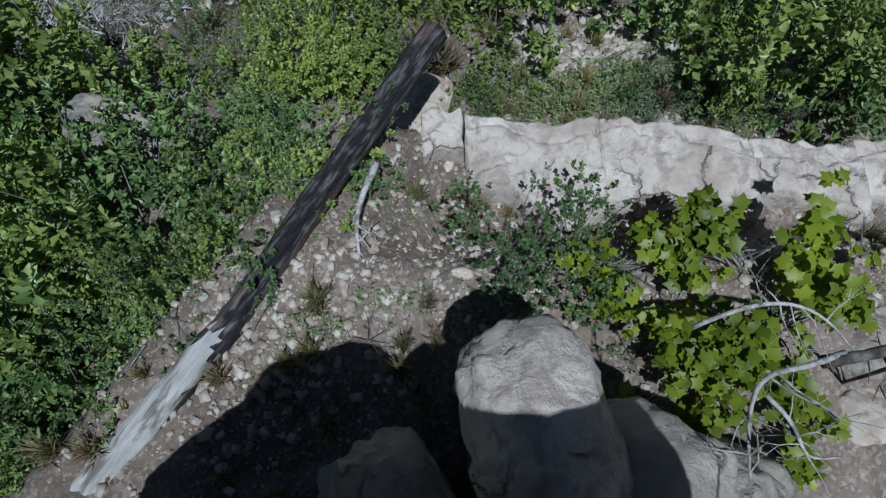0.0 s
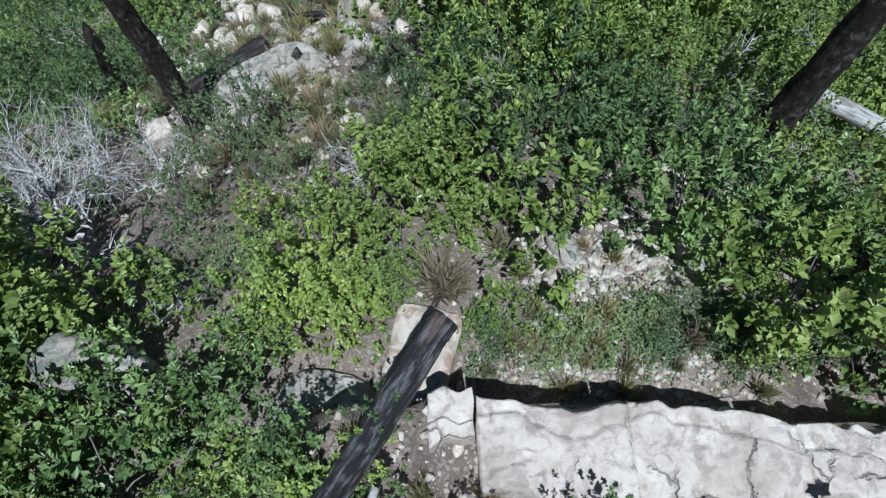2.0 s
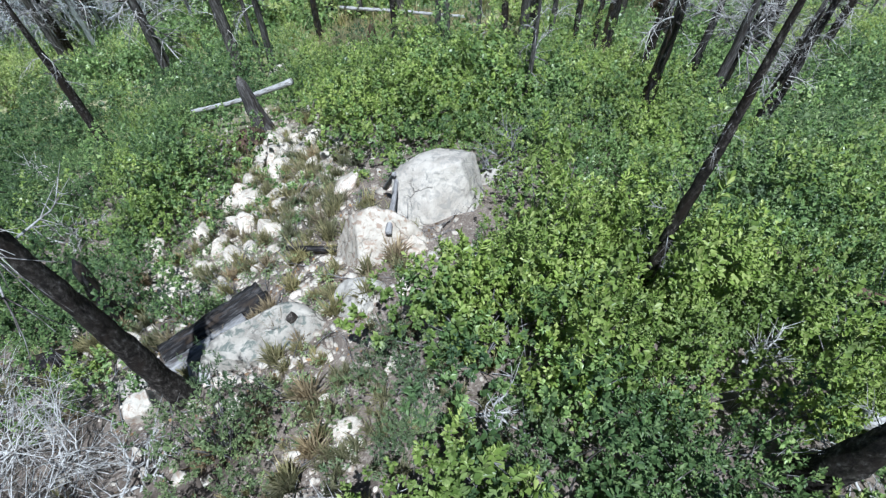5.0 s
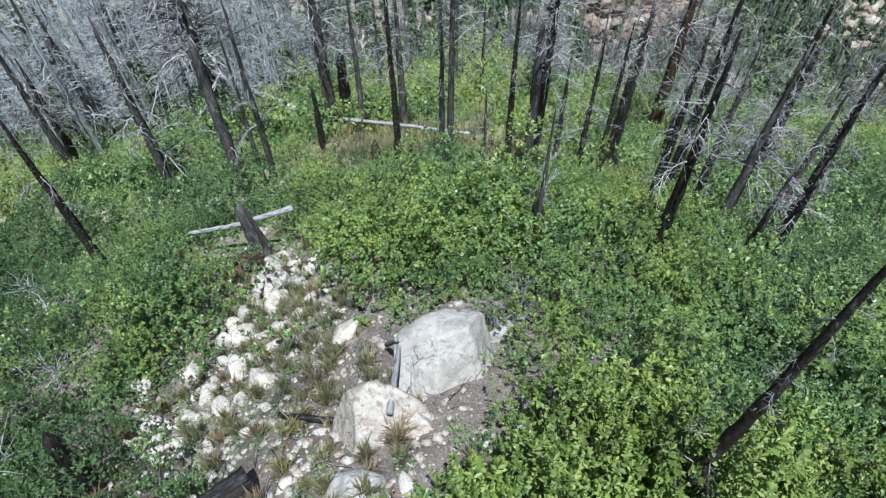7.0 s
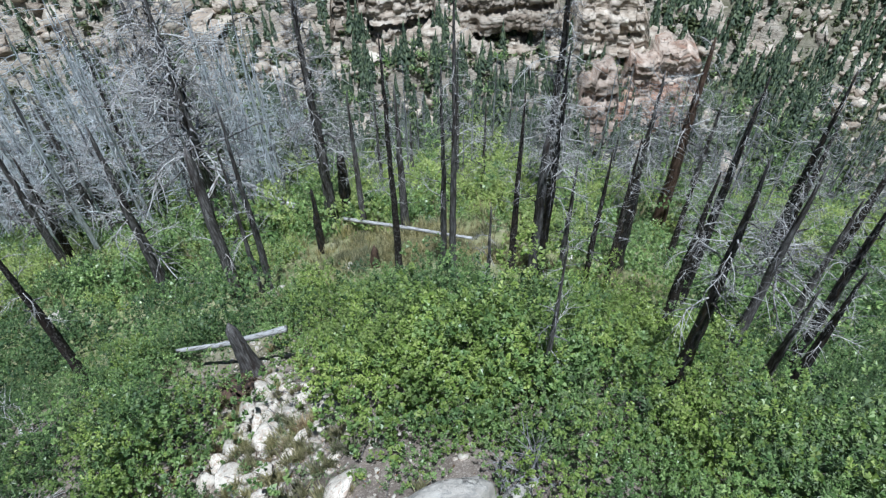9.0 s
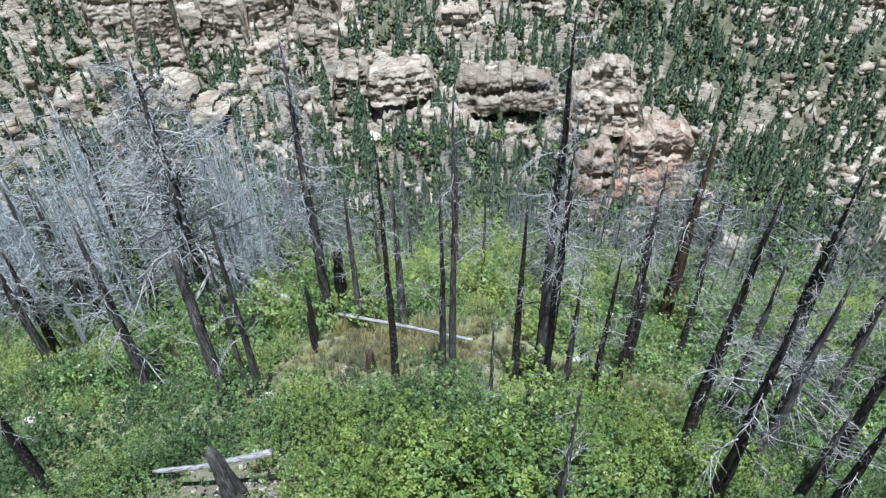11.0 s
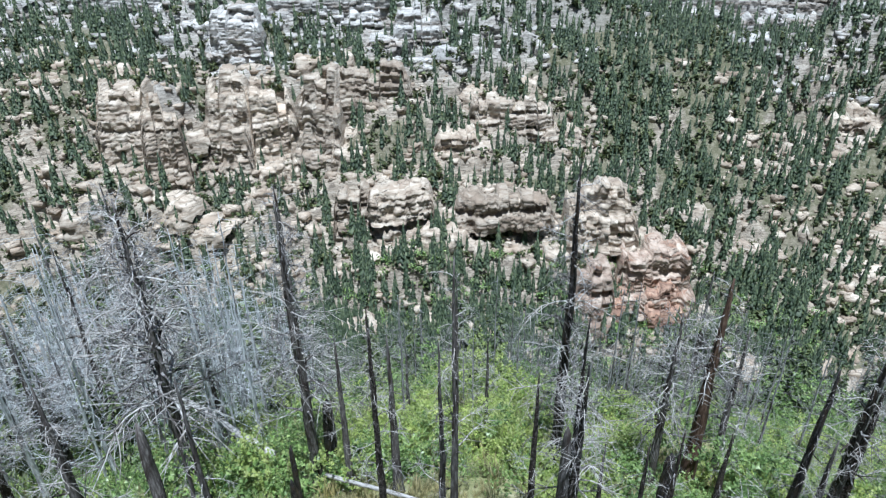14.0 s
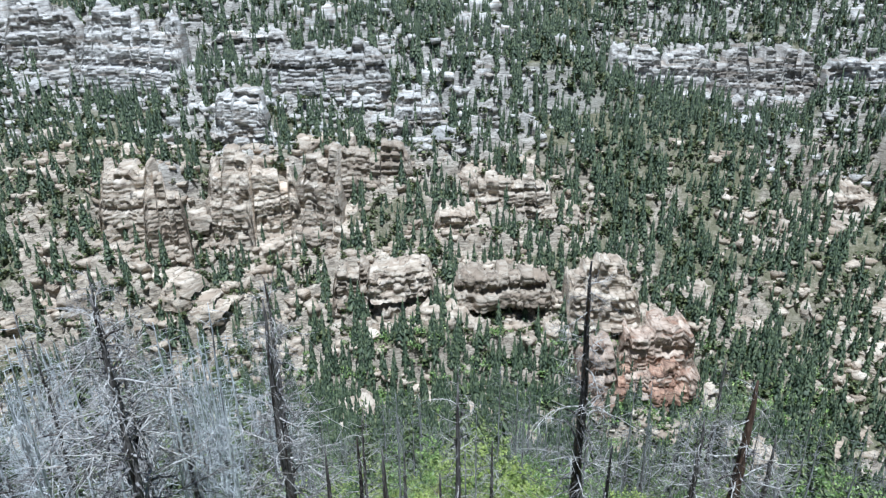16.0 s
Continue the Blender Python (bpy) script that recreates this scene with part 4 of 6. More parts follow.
# down the spur
snag(-11.9, 25.63, 9.0, 0.26, GREY, 310, DULLWOOD, 22, 1.9, 0.3)
snag(-7.68, 23.13, 7.2, 0.24, "grey dead tree with a broken top", 311, DULLWOOD, 5, 1.0, 0.3, True)
snag(-6.17, 22.7, 8.4, 0.15, GREY, 312, DULLWOOD, 10, 1.1, 0.35)
snag(-6.71, 23.12, 7.3, 0.11, BLACK, 313, BARK, 9, 0.9, 0.3)
snag(-10.98, 31.4, 15.0, 0.27, "tall dead tree with long white drooping branches", 314, DULLWOOD, 40, 3.6, 0.3)
snag(-4.98, 30.3, 13.7, 0.24, BLACK, 315, BARK, 34, 2.0, 0.3)
snag(5.0, 29.6, 14.2, 0.22, "tall charred dead tree with white branches", 368, CHAR, 44, 2.0, 0.25)
snag(-4.3, 30.6, 4.6, 0.3, "broken charred trunk with no branches", 316, CHAR, 0, broken=True)
snag(-3.36, 28.8, 7.6, 0.17, GREY, 317, DULLWOOD, 10, 1.0, 0.4)
snag(-1.31, 21.9, 9.0, 0.13, BLACK, 318, BARK, 16, 0.9, 0.35)
snag(-1.36, 27.7, 7.5, 0.19, BLACK, 319, BARK, 10, 1.0, 0.45)
snag(-1.35, 37.9, 5.3, 0.15, GREY, 320, DULLWOOD, 8, 1.0, 0.4)
snag(0.23, 21.9, 7.9, 0.12, BLACK, 321, BARK, 12, 0.9, 0.4)
snag(0.54, 20.95, 10.0, 0.115, GREY, 322, DULLWOOD, 18, 0.9, 0.45)
snag(-25.1, 42.2, 12.0, 0.35, GREY, 323, DULLWOOD, 20, 2.6, 0.3)
snag(-20.4, 32.3, 7.6, 0.25, BLACK, 324, BARK, 14, 1.8, 0.3)
snag(-4.99, 26.5, 2.4, 0.13, "short charred stump on the slope", 325, CHAR, 0, broken=True)
snag(-13.9, 47.7, 8.4, 0.25, GREY, 326, DULLWOOD, 14, 1.8, 0.3)
snag(1.3, 18.07, 4.3, 0.075, "thin grey dead tree", 327, DULLWOOD, 10, 0.7, 0.2)
snag(2.48, 21.5, 7.1, 0.13, BLACK, 328, BARK, 8, 0.8, 0.5)
snag(3.03, 20.6, 5.9, 0.17, "grey dead tree with a broken top", 329, DULLWOOD, 3, 0.8, 0.5, True)
snag(3.3, 20.97, 7.6, 0.17, "tall charred dead tree with white branches", 330, CHAR, 24, 1.2, 0.5)
snag(4.07, 21.2, 5.4, 0.11, BLACK, 331, BARK, 10, 0.9, 0.3)
snag(4.61, 20.2, 6.0, 0.12, BLACK, 332, BARK, 10, 0.9, 0.3)
snag(6.9, 23.6, 4.5, 0.21, "broken charred trunk with no branches", 333, CHAR, 0, broken=True)
snag(5.29, 20.1, 6.6, 0.10, BLACK, 334, BARK, 10, 0.9, 0.4)
snag(10.29, 26.3, 4.9, 0.15, BLACK, 336, BARK, 6, 0.9, 0.4)
snag(7.41, 19.4, 9.0, 0.17, "charred dead tree with white branches", 337, CHAR, 24, 1.0, 0.45)
snag(14.9, 26.2, 8.3, 0.2, BLACK, 338, BARK, 16, 1.3, 0.3)
snag(9.44, 21.0, 7.2, 0.15, BLACK, 339, BARK, 14, 0.9, 0.45)
snag(5.01, 14.3, 6.6, 0.15, "charred dead tree with many white branches", 340, CHAR, 26, 0.95, 0.5)
snag(8.97, 15.6, 5.0, 0.15, "charred dead tree with white branches", 341, CHAR, 16, 0.9, 0.5)
snag(5.91, 17.1, 6.3, 0.15, BLACK, 342, BARK, 16, 0.8, 0.5)
snag(8.76, 18.0, 7.4, 0.16, BLACK, 343, BARK, 16, 0.9, 0.5)
snag(11.07, 18.2, 8.5, 0.18, BLACK, 344, CHAR, 18, 1.0, 0.5)
snag(2.11, 14.1, 4.4, 0.07, "thin grey dead tree with short pale branches", 345, DULLWOOD, 14, 0.75, 0.25)
snag(-11.89, 19.2, 7.7, 0.22, BLACK, 346, BARK, 8, 1.2, 0.5)
snag(-20.0, 31.2, 9.7, 0.25, GREY, 347, DULLWOOD, 18, 2.4, 0.3)
snag(-22.35, 39.6, 8.3, 0.25, GREY, 348, DULLWOOD, 18, 2.0, 0.3)
snag(8.98, 16.5, 4.1, 0.13, BLACK, 349, BARK, 8, 0.9, 0.4)
snag(18.6, 27.1, 8.1, 0.22, BLACK, 350, BARK, 18, 1.5, 0.3)
snag(14.44, 26.0, 10.4, 0.2, BLACK, 351, CHAR, 22, 1.6, 0.4)
snag(-29.4, 41.4, 8.5, 0.28, GREY, 352, DULLWOOD, 18, 2.2, 0.3)
snag(-22.3, 38.6, 11.8, 0.28, GREY, 353, DULLWOOD, 22, 2.4, 0.3)
snag(-5.25, 28.0, 3.4, 0.12, "short charred stump on the slope", 354, CHAR, 0, broken=True)
snag(13.2, 21.5, 6.8, 0.17, BLACK, 355, BARK, 16, 1.2, 0.3)
snag(9.82, 19.4, 5.5, 0.13, "charred dead tree with large white branches", 356, CHAR, 26, 1.9, 0.55)
snag(-6.0, 34.0, 15.2, 0.2, WHITE, 357, DULLWOOD, 40, 2.2, 0.35)
snag(-14.2, 38.0, 15.9, 0.22, WHITE, 358, DULLWOOD, 44, 3.0, 0.35)
snag(-18.1, 44.0, 19.6, 0.26, WHITE, 359, DULLWOOD, 44, 3.4, 0.35)
snag(-19.0, 40.0, 15.7, 0.22, WHITE, 360, DULLWOOD, 36, 2.8, 0.35)
snag(-12.8, 40.0, 12.9, 0.18, GREY, 361, DULLWOOD, 26, 1.8, 0.35)
snag(9.41, 30.0, 9.2, 0.18, WHITE, 362, DULLWOOD, 40, 1.8, 0.35)
snag(12.78, 31.0, 8.8, 0.17, WHITE, 363, DULLWOOD, 34, 1.6, 0.35)
snag(3.48, 22.0, 8.7, 0.13, WHITE, 364, CHAR, 18, 1.1, 0.5)
snag(-3.02, 36.0, 8.0, 0.14, GREY, 365, DULLWOOD, 22, 1.3, 0.35)
snag(1.49, 40.0, 9.9, 0.15, GREY, 366, DULLWOOD, 24, 1.4, 0.3)
snag(2.6, 34.0, 6.6, 0.13, GREY, 367, DULLWOOD, 16, 1.2, 0.3)
snag(21.1, 50.9, 15.5, 0.26, "grey pine trunk with a few thin needles", 369, DULLWOOD, 20, 2.0, 0.3)
snag(11.17, 30.3, 10.9, 0.3, "dead tree with a scorched brown trunk", 335, BROWNWOOD, 18, 2.0, 0.5)


# a pine that still has some needles, on the scorched trunk below
def needles(x, y, z, size, tips, label, seed):
    rng = np.random.default_rng(seed)
    cloud, at = foliage(rng, size, tips, 9, 0.34, 0.16, tilt=0.7, fill=0.2)
    ob = tagged(new("pine_crown"), label, "tree crown")
    ob.matrix_basis = pose(x, y, z)
    part("needles", mesh_of("needles", *cloud, LEAF_GREY), ob)
    part("bough", mesh_of("bough", *stems(rng, at, size, 26, 0.03), GREYWOOD), ob)


# thinner dead trees crowd the slope beyond
def bare_tree(rng, h):
    v, f, wob, z, rad = trunk_shape(rng, h, 0.0078 * h, False, 1.2, 0.03)
    pieces = [(v, f)]
    for k in range(38):
        t = 0.2 + 0.78 * (k + rng.random()) / 38
        a = rng.uniform(0, 6.3)
        s = h * 0.2 * (1.25 - 0.85 * t) * rng.uniform(0.6, 1.2)
        pieces.append(limb(rng, s, 0.008 + 0.004 * s, 0.13, 2, (np.interp(t * h, z, wob[:, 0]), np.interp(t * h, z, wob[:, 1]), t * h), (math.cos(a), math.sin(a), 0.25), 3, 4))
    return join(pieces)


THIN = [bare_tree(np.random.default_rng(260 + k), 9.0) for k in range(5)]
rng = np.random.default_rng(11)
pale_spots, dull_spots = [], []
while len(pale_spots) < 250:
    x, y = rng.uniform(-62, -7), rng.uniform(33, 78)
    if x < -3 - 0.16 * y and x > -0.85 * y:
        pale_spots.append((x, y, -0.3, rng.uniform(0, 6.3), rng.uniform(0.75, 1.15) * (1.5 + 0.012 * (y - 33) + 0.45 * min(1, max(0, (-x - 12) / 14)))))
while len(dull_spots) < 310:
    x, y = rng.uniform(-16, 55), rng.uniform(33, 100)
    if x > -4 - 0.16 * y and x < 6 + 0.75 * y and rng.random() < (0.8 if x < 8 else 1.0):
        dull_spots.append((x, y, -0.3, rng.uniform(0, 6.3), rng.uniform(0.7, 1.1) * (1.0 + 0.011 * (y - 33))))
tagged(new("dead_trees", mesh_of("dead_trees", *scattered(THIN, pale_spots), ASHWOOD)), "thicket of thin ash grey dead trees on the slope", "dead trees", kind="stuff")
tagged(new("dead_trees", mesh_of("dead_trees", *scattered(THIN, dull_spots), SMOKEWOOD)), "thin scorched grey dead trees below the brow", "dead trees", kind="stuff")


# ---- fallen wood ----
def fallen(name, a, b, ra, rb, label, material, seed, sag=0.0, sides=12, rough=0.16, category="log"):
    rng = np.random.default_rng(seed)
    a, b = np.array(a, float), np.array(b, float)
    for q in np.linspace(0.03, 0.97, 9):
        ROCKS.append((*(a + (b - a) * q)[:2], 0.25 if a[1] < 10 else 0.4))
    t = np.linspace(0, 1, 22)[:, None]
    path = a + (b - a) * t + np.array((0, 0, -4.0)) * sag * t * (1 - t) + np.cumsum(rng.normal(size=(22, 3)), 0) * 0.0035 * np.linalg.norm(b - a) / 3
    # local axes with z along the wood, so that its grain runs lengthwise
    m = Matrix.Translation(Vector(a)) @ (Vector(b) - Vector(a)).to_track_quat("Z", "Y").to_matrix().to_4x4()
    inv = np.array(m.inverted())
    local = path @ inv[:3, :3].T + inv[:3, 3]
    v, f = tube(local, np.linspace(ra, rb, 22), sides, rough, rng)
    ob = new(name, mesh_of(name, v, f, material, True))
    ob.matrix_basis = m
    return tagged(ob, label, category)


def burnt_log():
    """The long log over the ledge: charred wood, with a shell of bleached wood left on its thick end."""
    rng = np.random.default_rng(401)
    t = np.linspace(0, 1, 60)
    a, b, c = np.array((-2.3, -0.84, 1.96)), np.array((-1.2, 0.48, 2.0)), np.array((0.02, 2.36, 1.93))
    k = np.array([(min(1, q / 0.42), max(0, (q - 0.42) / 0.58)) for q in t])
    path = a + (b - a) * k[:, :1] + (c - b) * k[:, 1:] + np.cumsum(rng.normal(size=(60, 3)), 0) * 0.0022
    m = Matrix.Translation(Vector(a)) @ Vector(c - a).to_track_quat("Z", "Y").to_matrix().to_4x4()
    inv = np.array(m.inverted())
    local = path @ inv[:3, :3].T + inv[:3, 3]
    rad = np.interp(t, (0, 0.4, 0.46, 1), (0.14, 0.098, 0.083, 0.086))
    log = new("charred_log", mesh_of("charred_log", *tube(local, rad, 20, 0.12, np.random.default_rng(402)), CHARLOG, True))
    log.matrix_basis = m
    tagged(log, "fallen charred log with a bleached silver thick end", "log")
    v, f = tube(local, rad * 1.06, 20, 0.12, np.random.default_rng(402), False)
    world = v @ np.array(m)[:3, :3].T + np.array(m)[:3, 3]
    mid = world[f].mean(1)
    along = (mid - a) @ (b - a) / ((b - a) @ (b - a))
    near_axis = path[np.abs(mid[:, None, :2] - path[None, :, :2]).sum(2).argmin(1)]
    side_way = (mid - near_axis) @ np.array((-0.62, 0.52, 0.45))
    jag = lattice(along * 9, 0 * along, 1.0, 3) - 0.5
    on = (side_way > -0.03 + 0.03 * jag) & (along < 0.86 + 0.2 * lattice(side_way * 60, along, 1.0, 5))
    part("bleached_wood", mesh_of("bleached_wood", v, f[on], SILVER, True), log, "bleached silver wood")
    for s, q in ((0.3, 0.35), (0.15, 0.3)):
        p = a + (b - a) * s
        ob = part("branch_stub", mesh_of("branch_stub", *limb(rng, q, 0.035, 0, 0, p, (-0.8, 0.45, 0.25), 7, 4), SILVER), log, "bleached branch stub")
        ob.matrix_basis = m.inverted()
    for q in np.linspace(0.03, 0.97, 12):
        ROCKS.append((*path[int(59 * q)][:2], 0.22))


burnt_log()
fallen("fallen_log", (4.8, 8.28, -2.5), (6.5, 7.3, -2.6), 0.06, 0.085, "brown fallen log resting in shrubs", BROWNWOOD, 405)
fallen("fallen_log", (4.2, 5.4, -0.75), (5.6, 5.0, -1.3), 0.1, 0.12, "bleached fallen log beside a burnt trunk", SILVER, 406)
fallen("fallen_log", (-7.75, 18.2, -10.05), (-4.05, 17.3, -7.95), 0.06, 0.09, "pale fallen trunk lying across a stump", SILVER, 407, 0.1)
# far end set on a sight line to fit the camera's view, above ground
fallen("fallen_log", (-18.5, 42.5, -20.3), (-7.2, 31.7, -16.7), 0.12, 0.17, "long bleached fallen trunk with a raised far end", SILVER, 408)
fallen("fallen_log", (-4.3, 28.9, gz(-4.3, 28.9) + 1.1), (1.3, 24.0, gz(1.3, 24.0) + 0.7), 0.09, 0.055, "long bleached fallen trunk on the slope", SILVER, 409)
fallen("fallen_log", (-17.0, 37.5, gz(-17.0, 37.5) + 0.9), (-12.3, 33.5, gz(-12.3, 33.5) + 0.9), 0.13, 0.09, "pale fallen limb on the slope", SILVER, 410)
fallen("fallen_log", (-4.15, 7.35, gz(-4.15, 7.35) + 0.22), (-2.75, 8.35, gz(-2.75, 8.35) + 0.25), 0.2, 0.26, "hollow charred log on bare soil", CHAR, 411)
fallen("broken_slab", (-3.95, 6.95, gz(-3.95, 6.95) + 0.2), (-2.95, 7.85, gz(-2.95, 7.85) + 0.2), 0.16, 0.12, "split grey slab of a burnt log", GREYWOOD, 415, 0.05)
fallen("charred_pole", (-0.75, 9.0, -2.85), (-0.62, 10.6, -3.35), 0.05, 0.035, "thin charred pole leaning on the boulder", GREYWOOD, 412)
fallen("charred_pole", (-0.95, 10.9, -4.3), (-0.7, 10.3, -3.1), 0.05, 0.04, "grey forked branch beside the boulder", GREYWOOD, 413)
fallen("fallen_log", (-2.7, 9.7, -4.4), (-1.4, 9.3, -3.85), 0.05, 0.06, "charred branch lying on bare soil", CHAR, 414)


def stump(x, y, h, r, label, material, seed):
    rng = np.random.default_rng(seed)
    v, f, *_ = trunk_shape(rng, h, r, True, 1.6, 0.05)
    ob = new("stump", mesh_of("stump", v, f, material, True))
    ob.matrix_basis = pose(x, y, gz(x, y), rng.uniform(-8, 8), rng.uniform(-8, 8), 0)
    return tagged(ob, label, "stump")


stump(-6.33, 9.1, 2.2, 0.17, "charred stump with a splintered top", CHAR, 421)
stump(-2.1, 7.5, 0.55, 0.1, "short grey burnt stump", BARK, 422)
stump(-5.35, 17.3, 2.2, 0.24, "scorched stump with a pale log lying across it", DULLWOOD, 423)
stump(-2.26, 23.1, 1.2, 0.16, "broken brown stump in the clearing", BROWNWOOD, 424)
stump(-6.7, 7.7, 0.6, 0.3, "charred uprooted stump among stones", CHAR, 425)
stump(-5.55, 16.5, 0.6, 0.45, "brown uprooted root plate", BROWNWOOD, 426)


def dead_brush(x, y, z, s, n, label, seed, material=SILVER, thick=0.02):
    """A heap of bare twigs; every limb is a part of its own."""
    rng = np.random.default_rng(seed)
    ROCKS.append((x, y, 0.75 * s))
    ob = tagged(new("dead_shrub"), label, "dead shrub")
    ob.matrix_basis = pose(x, y, z)
    for k in range(n):
        a = rng.uniform(0, 6.3)
        me = mesh_of("twig", *limb(rng, s * rng.uniform(0.5, 1.1), thick * s ** 0.5, 0.03, 11, (0.1 * rng.normal(), 0.1 * rng.normal(), 0), (math.cos(a), math.sin(a), rng.uniform(0.05, 0.6)), 5, 8, 0.3), material)
        part("twig", me, ob)
    return ob


DRY = "bare bleached dead shrub with tangled twigs"
dead_brush(-4.7, 5.6, gz(-4.7, 5.6) + 0.3, 1.15, 30, DRY, 431, thick=0.011)
dead_brush(-5.7, 5.9, gz(-5.7, 5.9) + 0.35, 1.3, 30, DRY, 432, thick=0.011)
dead_brush(-7.2, 6.8, gz(-7.2, 6.8) + 0.3, 1.4, 24, DRY, 433, thick=0.012)
dead_brush(-0.75, 4.5, gz(-0.75, 4.5) + 0.2, 0.55, 14, DRY, 434)
dead_brush(-3.5, 5.3, gz(-3.6, 5.2) + 0.1, 0.9, 14, DRY, 435)


def bent_branch(points, r, label, seed, material=SILVER):
    """A bare bleached branch along a bent line, with a few side twigs."""
    rng = np.random.default_rng(seed)
    p = np.array(points, float)
    for _ in range(2):
        q = np.empty((2 * len(p) - 1, 3))
        q[::2], q[1::2] = p, (p[:-1] + p[1:]) / 2
        q[1:-1] = (q[:-2] + 2 * q[1:-1] + q[2:]) / 4
        p = q
    pieces = [tube(p, np.linspace(r, r * 0.35, len(p)), 7, 0.2, rng)]
    for k in range(6):
        i = rng.integers(2, len(p) - 1)
        pieces.append(limb(rng, rng.uniform(0.1, 0.3), r * 0.4, 0.05, 3, p[i], rng.normal(size=3) * (1, 1, 0.3), 4, 4))
    tagged(new("dead_branch", mesh_of("dead_branch", *join(pieces), material)), label, "branch")


bent_branch(((-0.38, 1.46, 1.92), (-0.46, 1.27, 1.95), (-0.51, 1.07, 1.96), (-0.48, 0.86, 1.93)), 0.024, "curved bleached stick lying on gravel", 455)
bent_branch(((0.82, 0.24, 3.43), (0.95, 0.29, 3.55), (1.07, 0.29, 3.60), (1.20, 0.24, 3.55), (1.35, 0.15, 3.40)), 0.009, "bleached curved branch arching over the lobed shrub", 451)
bent_branch(((1.32, 0.14, 3.40), (1.13, 0.09, 3.51), (0.98, 0.08, 3.54), (0.93, -0.01, 3.52), (0.92, -0.14, 3.49), (0.95, -0.25, 3.40)), 0.012, "bleached bent branch hanging beside the boulder", 452)
bent_branch(((1.00, 0.01, 3.49), (1.07, -0.09, 3.52), (1.08, -0.19, 3.49), (1.25, -0.19, 3.40)), 0.009, "bleached forked branch beside the boulder", 453)
bent_branch(((1.23, 0.11, 3.43), (1.45, 0.13, 3.36), (1.70, 0.19, 3.33), (2.0, 0.15, 2.9), (2.3, 0.05, 1.5)), 0.024, "dark thick dead branch rising from the rocks", 454, DULLWOOD)
dead_brush(4.2, 4.9, gz(4.2, 4.9), 0.7, 8, DRY, 438)
dead_brush(-9.5, 12.5, gz(-9.5, 12.5), 1.4, 12, DRY, 439)
dead_brush(-13.0, 17.0, gz(-13.0, 17.0), 1.8, 14, DRY, 440)
dead_brush(0.9, 10.9, gz(0.9, 10.9), 0.9, 9, "grey bare branches beside the boulder", 441, GREYWOOD)
dead_brush(1.6, 11.4, gz(1.6, 11.4) + 0.3, 0.9, 8, "grey bare branches beside the boulder", 442, GREYWOOD)
dead_brush(-2.3, 2.9, gz(-2.3, 2.9), 0.5, 7, DRY, 443)
dead_brush(-4.2, 4.5, gz(-4.2, 4.5) + 0.7, 1.1, 12, DRY, 444)
dead_brush(-3.5, 3.8, gz(-3.5, 3.8) + 0.75, 0.9, 10, DRY, 445)
dead_brush(-5.3, 4.9, gz(-5.3, 4.9) + 0.45, 1.2, 22, DRY, 446, thick=0.011)
dead_brush(3.6, 6.3, gz(3.6, 6.3) + 0.5, 0.8, 9, DRY, 447)
dead_brush(0.6, 5.6, gz(0.6, 5.6) + 0.3, 0.6, 7, DRY, 448)

ROCKS.append((0.02, 3.02, 0.3))
ROCKS.append((-5.3, 16.9, 0.6))

# ---- shrubs ----
def leaf_blade(length, width, fold=0.25, lobes=False):
    """One leaf along x: a pointed blade folded along its midrib, or a lobed one."""
    if lobes:
        r = np.array((0.3, 0.56, 0.46, 0.84, 0.62, 1.0, 0.62, 0.84, 0.46, 0.56, 0.3))
        a = np.radians((-150, -112, -82, -58, -28, 0, 28, 58, 82, 112, 150))
        v = np.column_stack([0.35 + 0.65 * r * np.cos(a), r * np.sin(a) * 0.85, -0.15 * r * r])
        v = np.vstack([(0.0, 0, 0), v, (0.35, 0, 0.04)]) * length
        n = len(r)
        f = [(n + 1, i, i + 1) for i in range(1, n)] + [(n + 1, 0, 1), (n + 1, n, 0)]
        return v, np.array(f)
    v = np.array(((0, 0, 0), (0.6, 0.5, fold), (1, 0, -0.05), (0.6, -0.5, fold))) * (length, width, width)
    return v, np.array(((0, 2, 1), (0, 3, 2)))


def turned(rng, heads, spread_angle):
    """Rotations that carry x to the given heads, with a random spin."""
    d = heads / np.linalg.norm(heads, axis=1)[:, None]
    up = np.tile((0.0, 0, 1), (len(d), 1)) + rng.normal(size=d.shape) * spread_angle
    y = np.cross(up, d)
    y /= np.linalg.norm(y, axis=1)[:, None] + 1e-9
    return np.stack([d, y, np.cross(d, y)], 2)


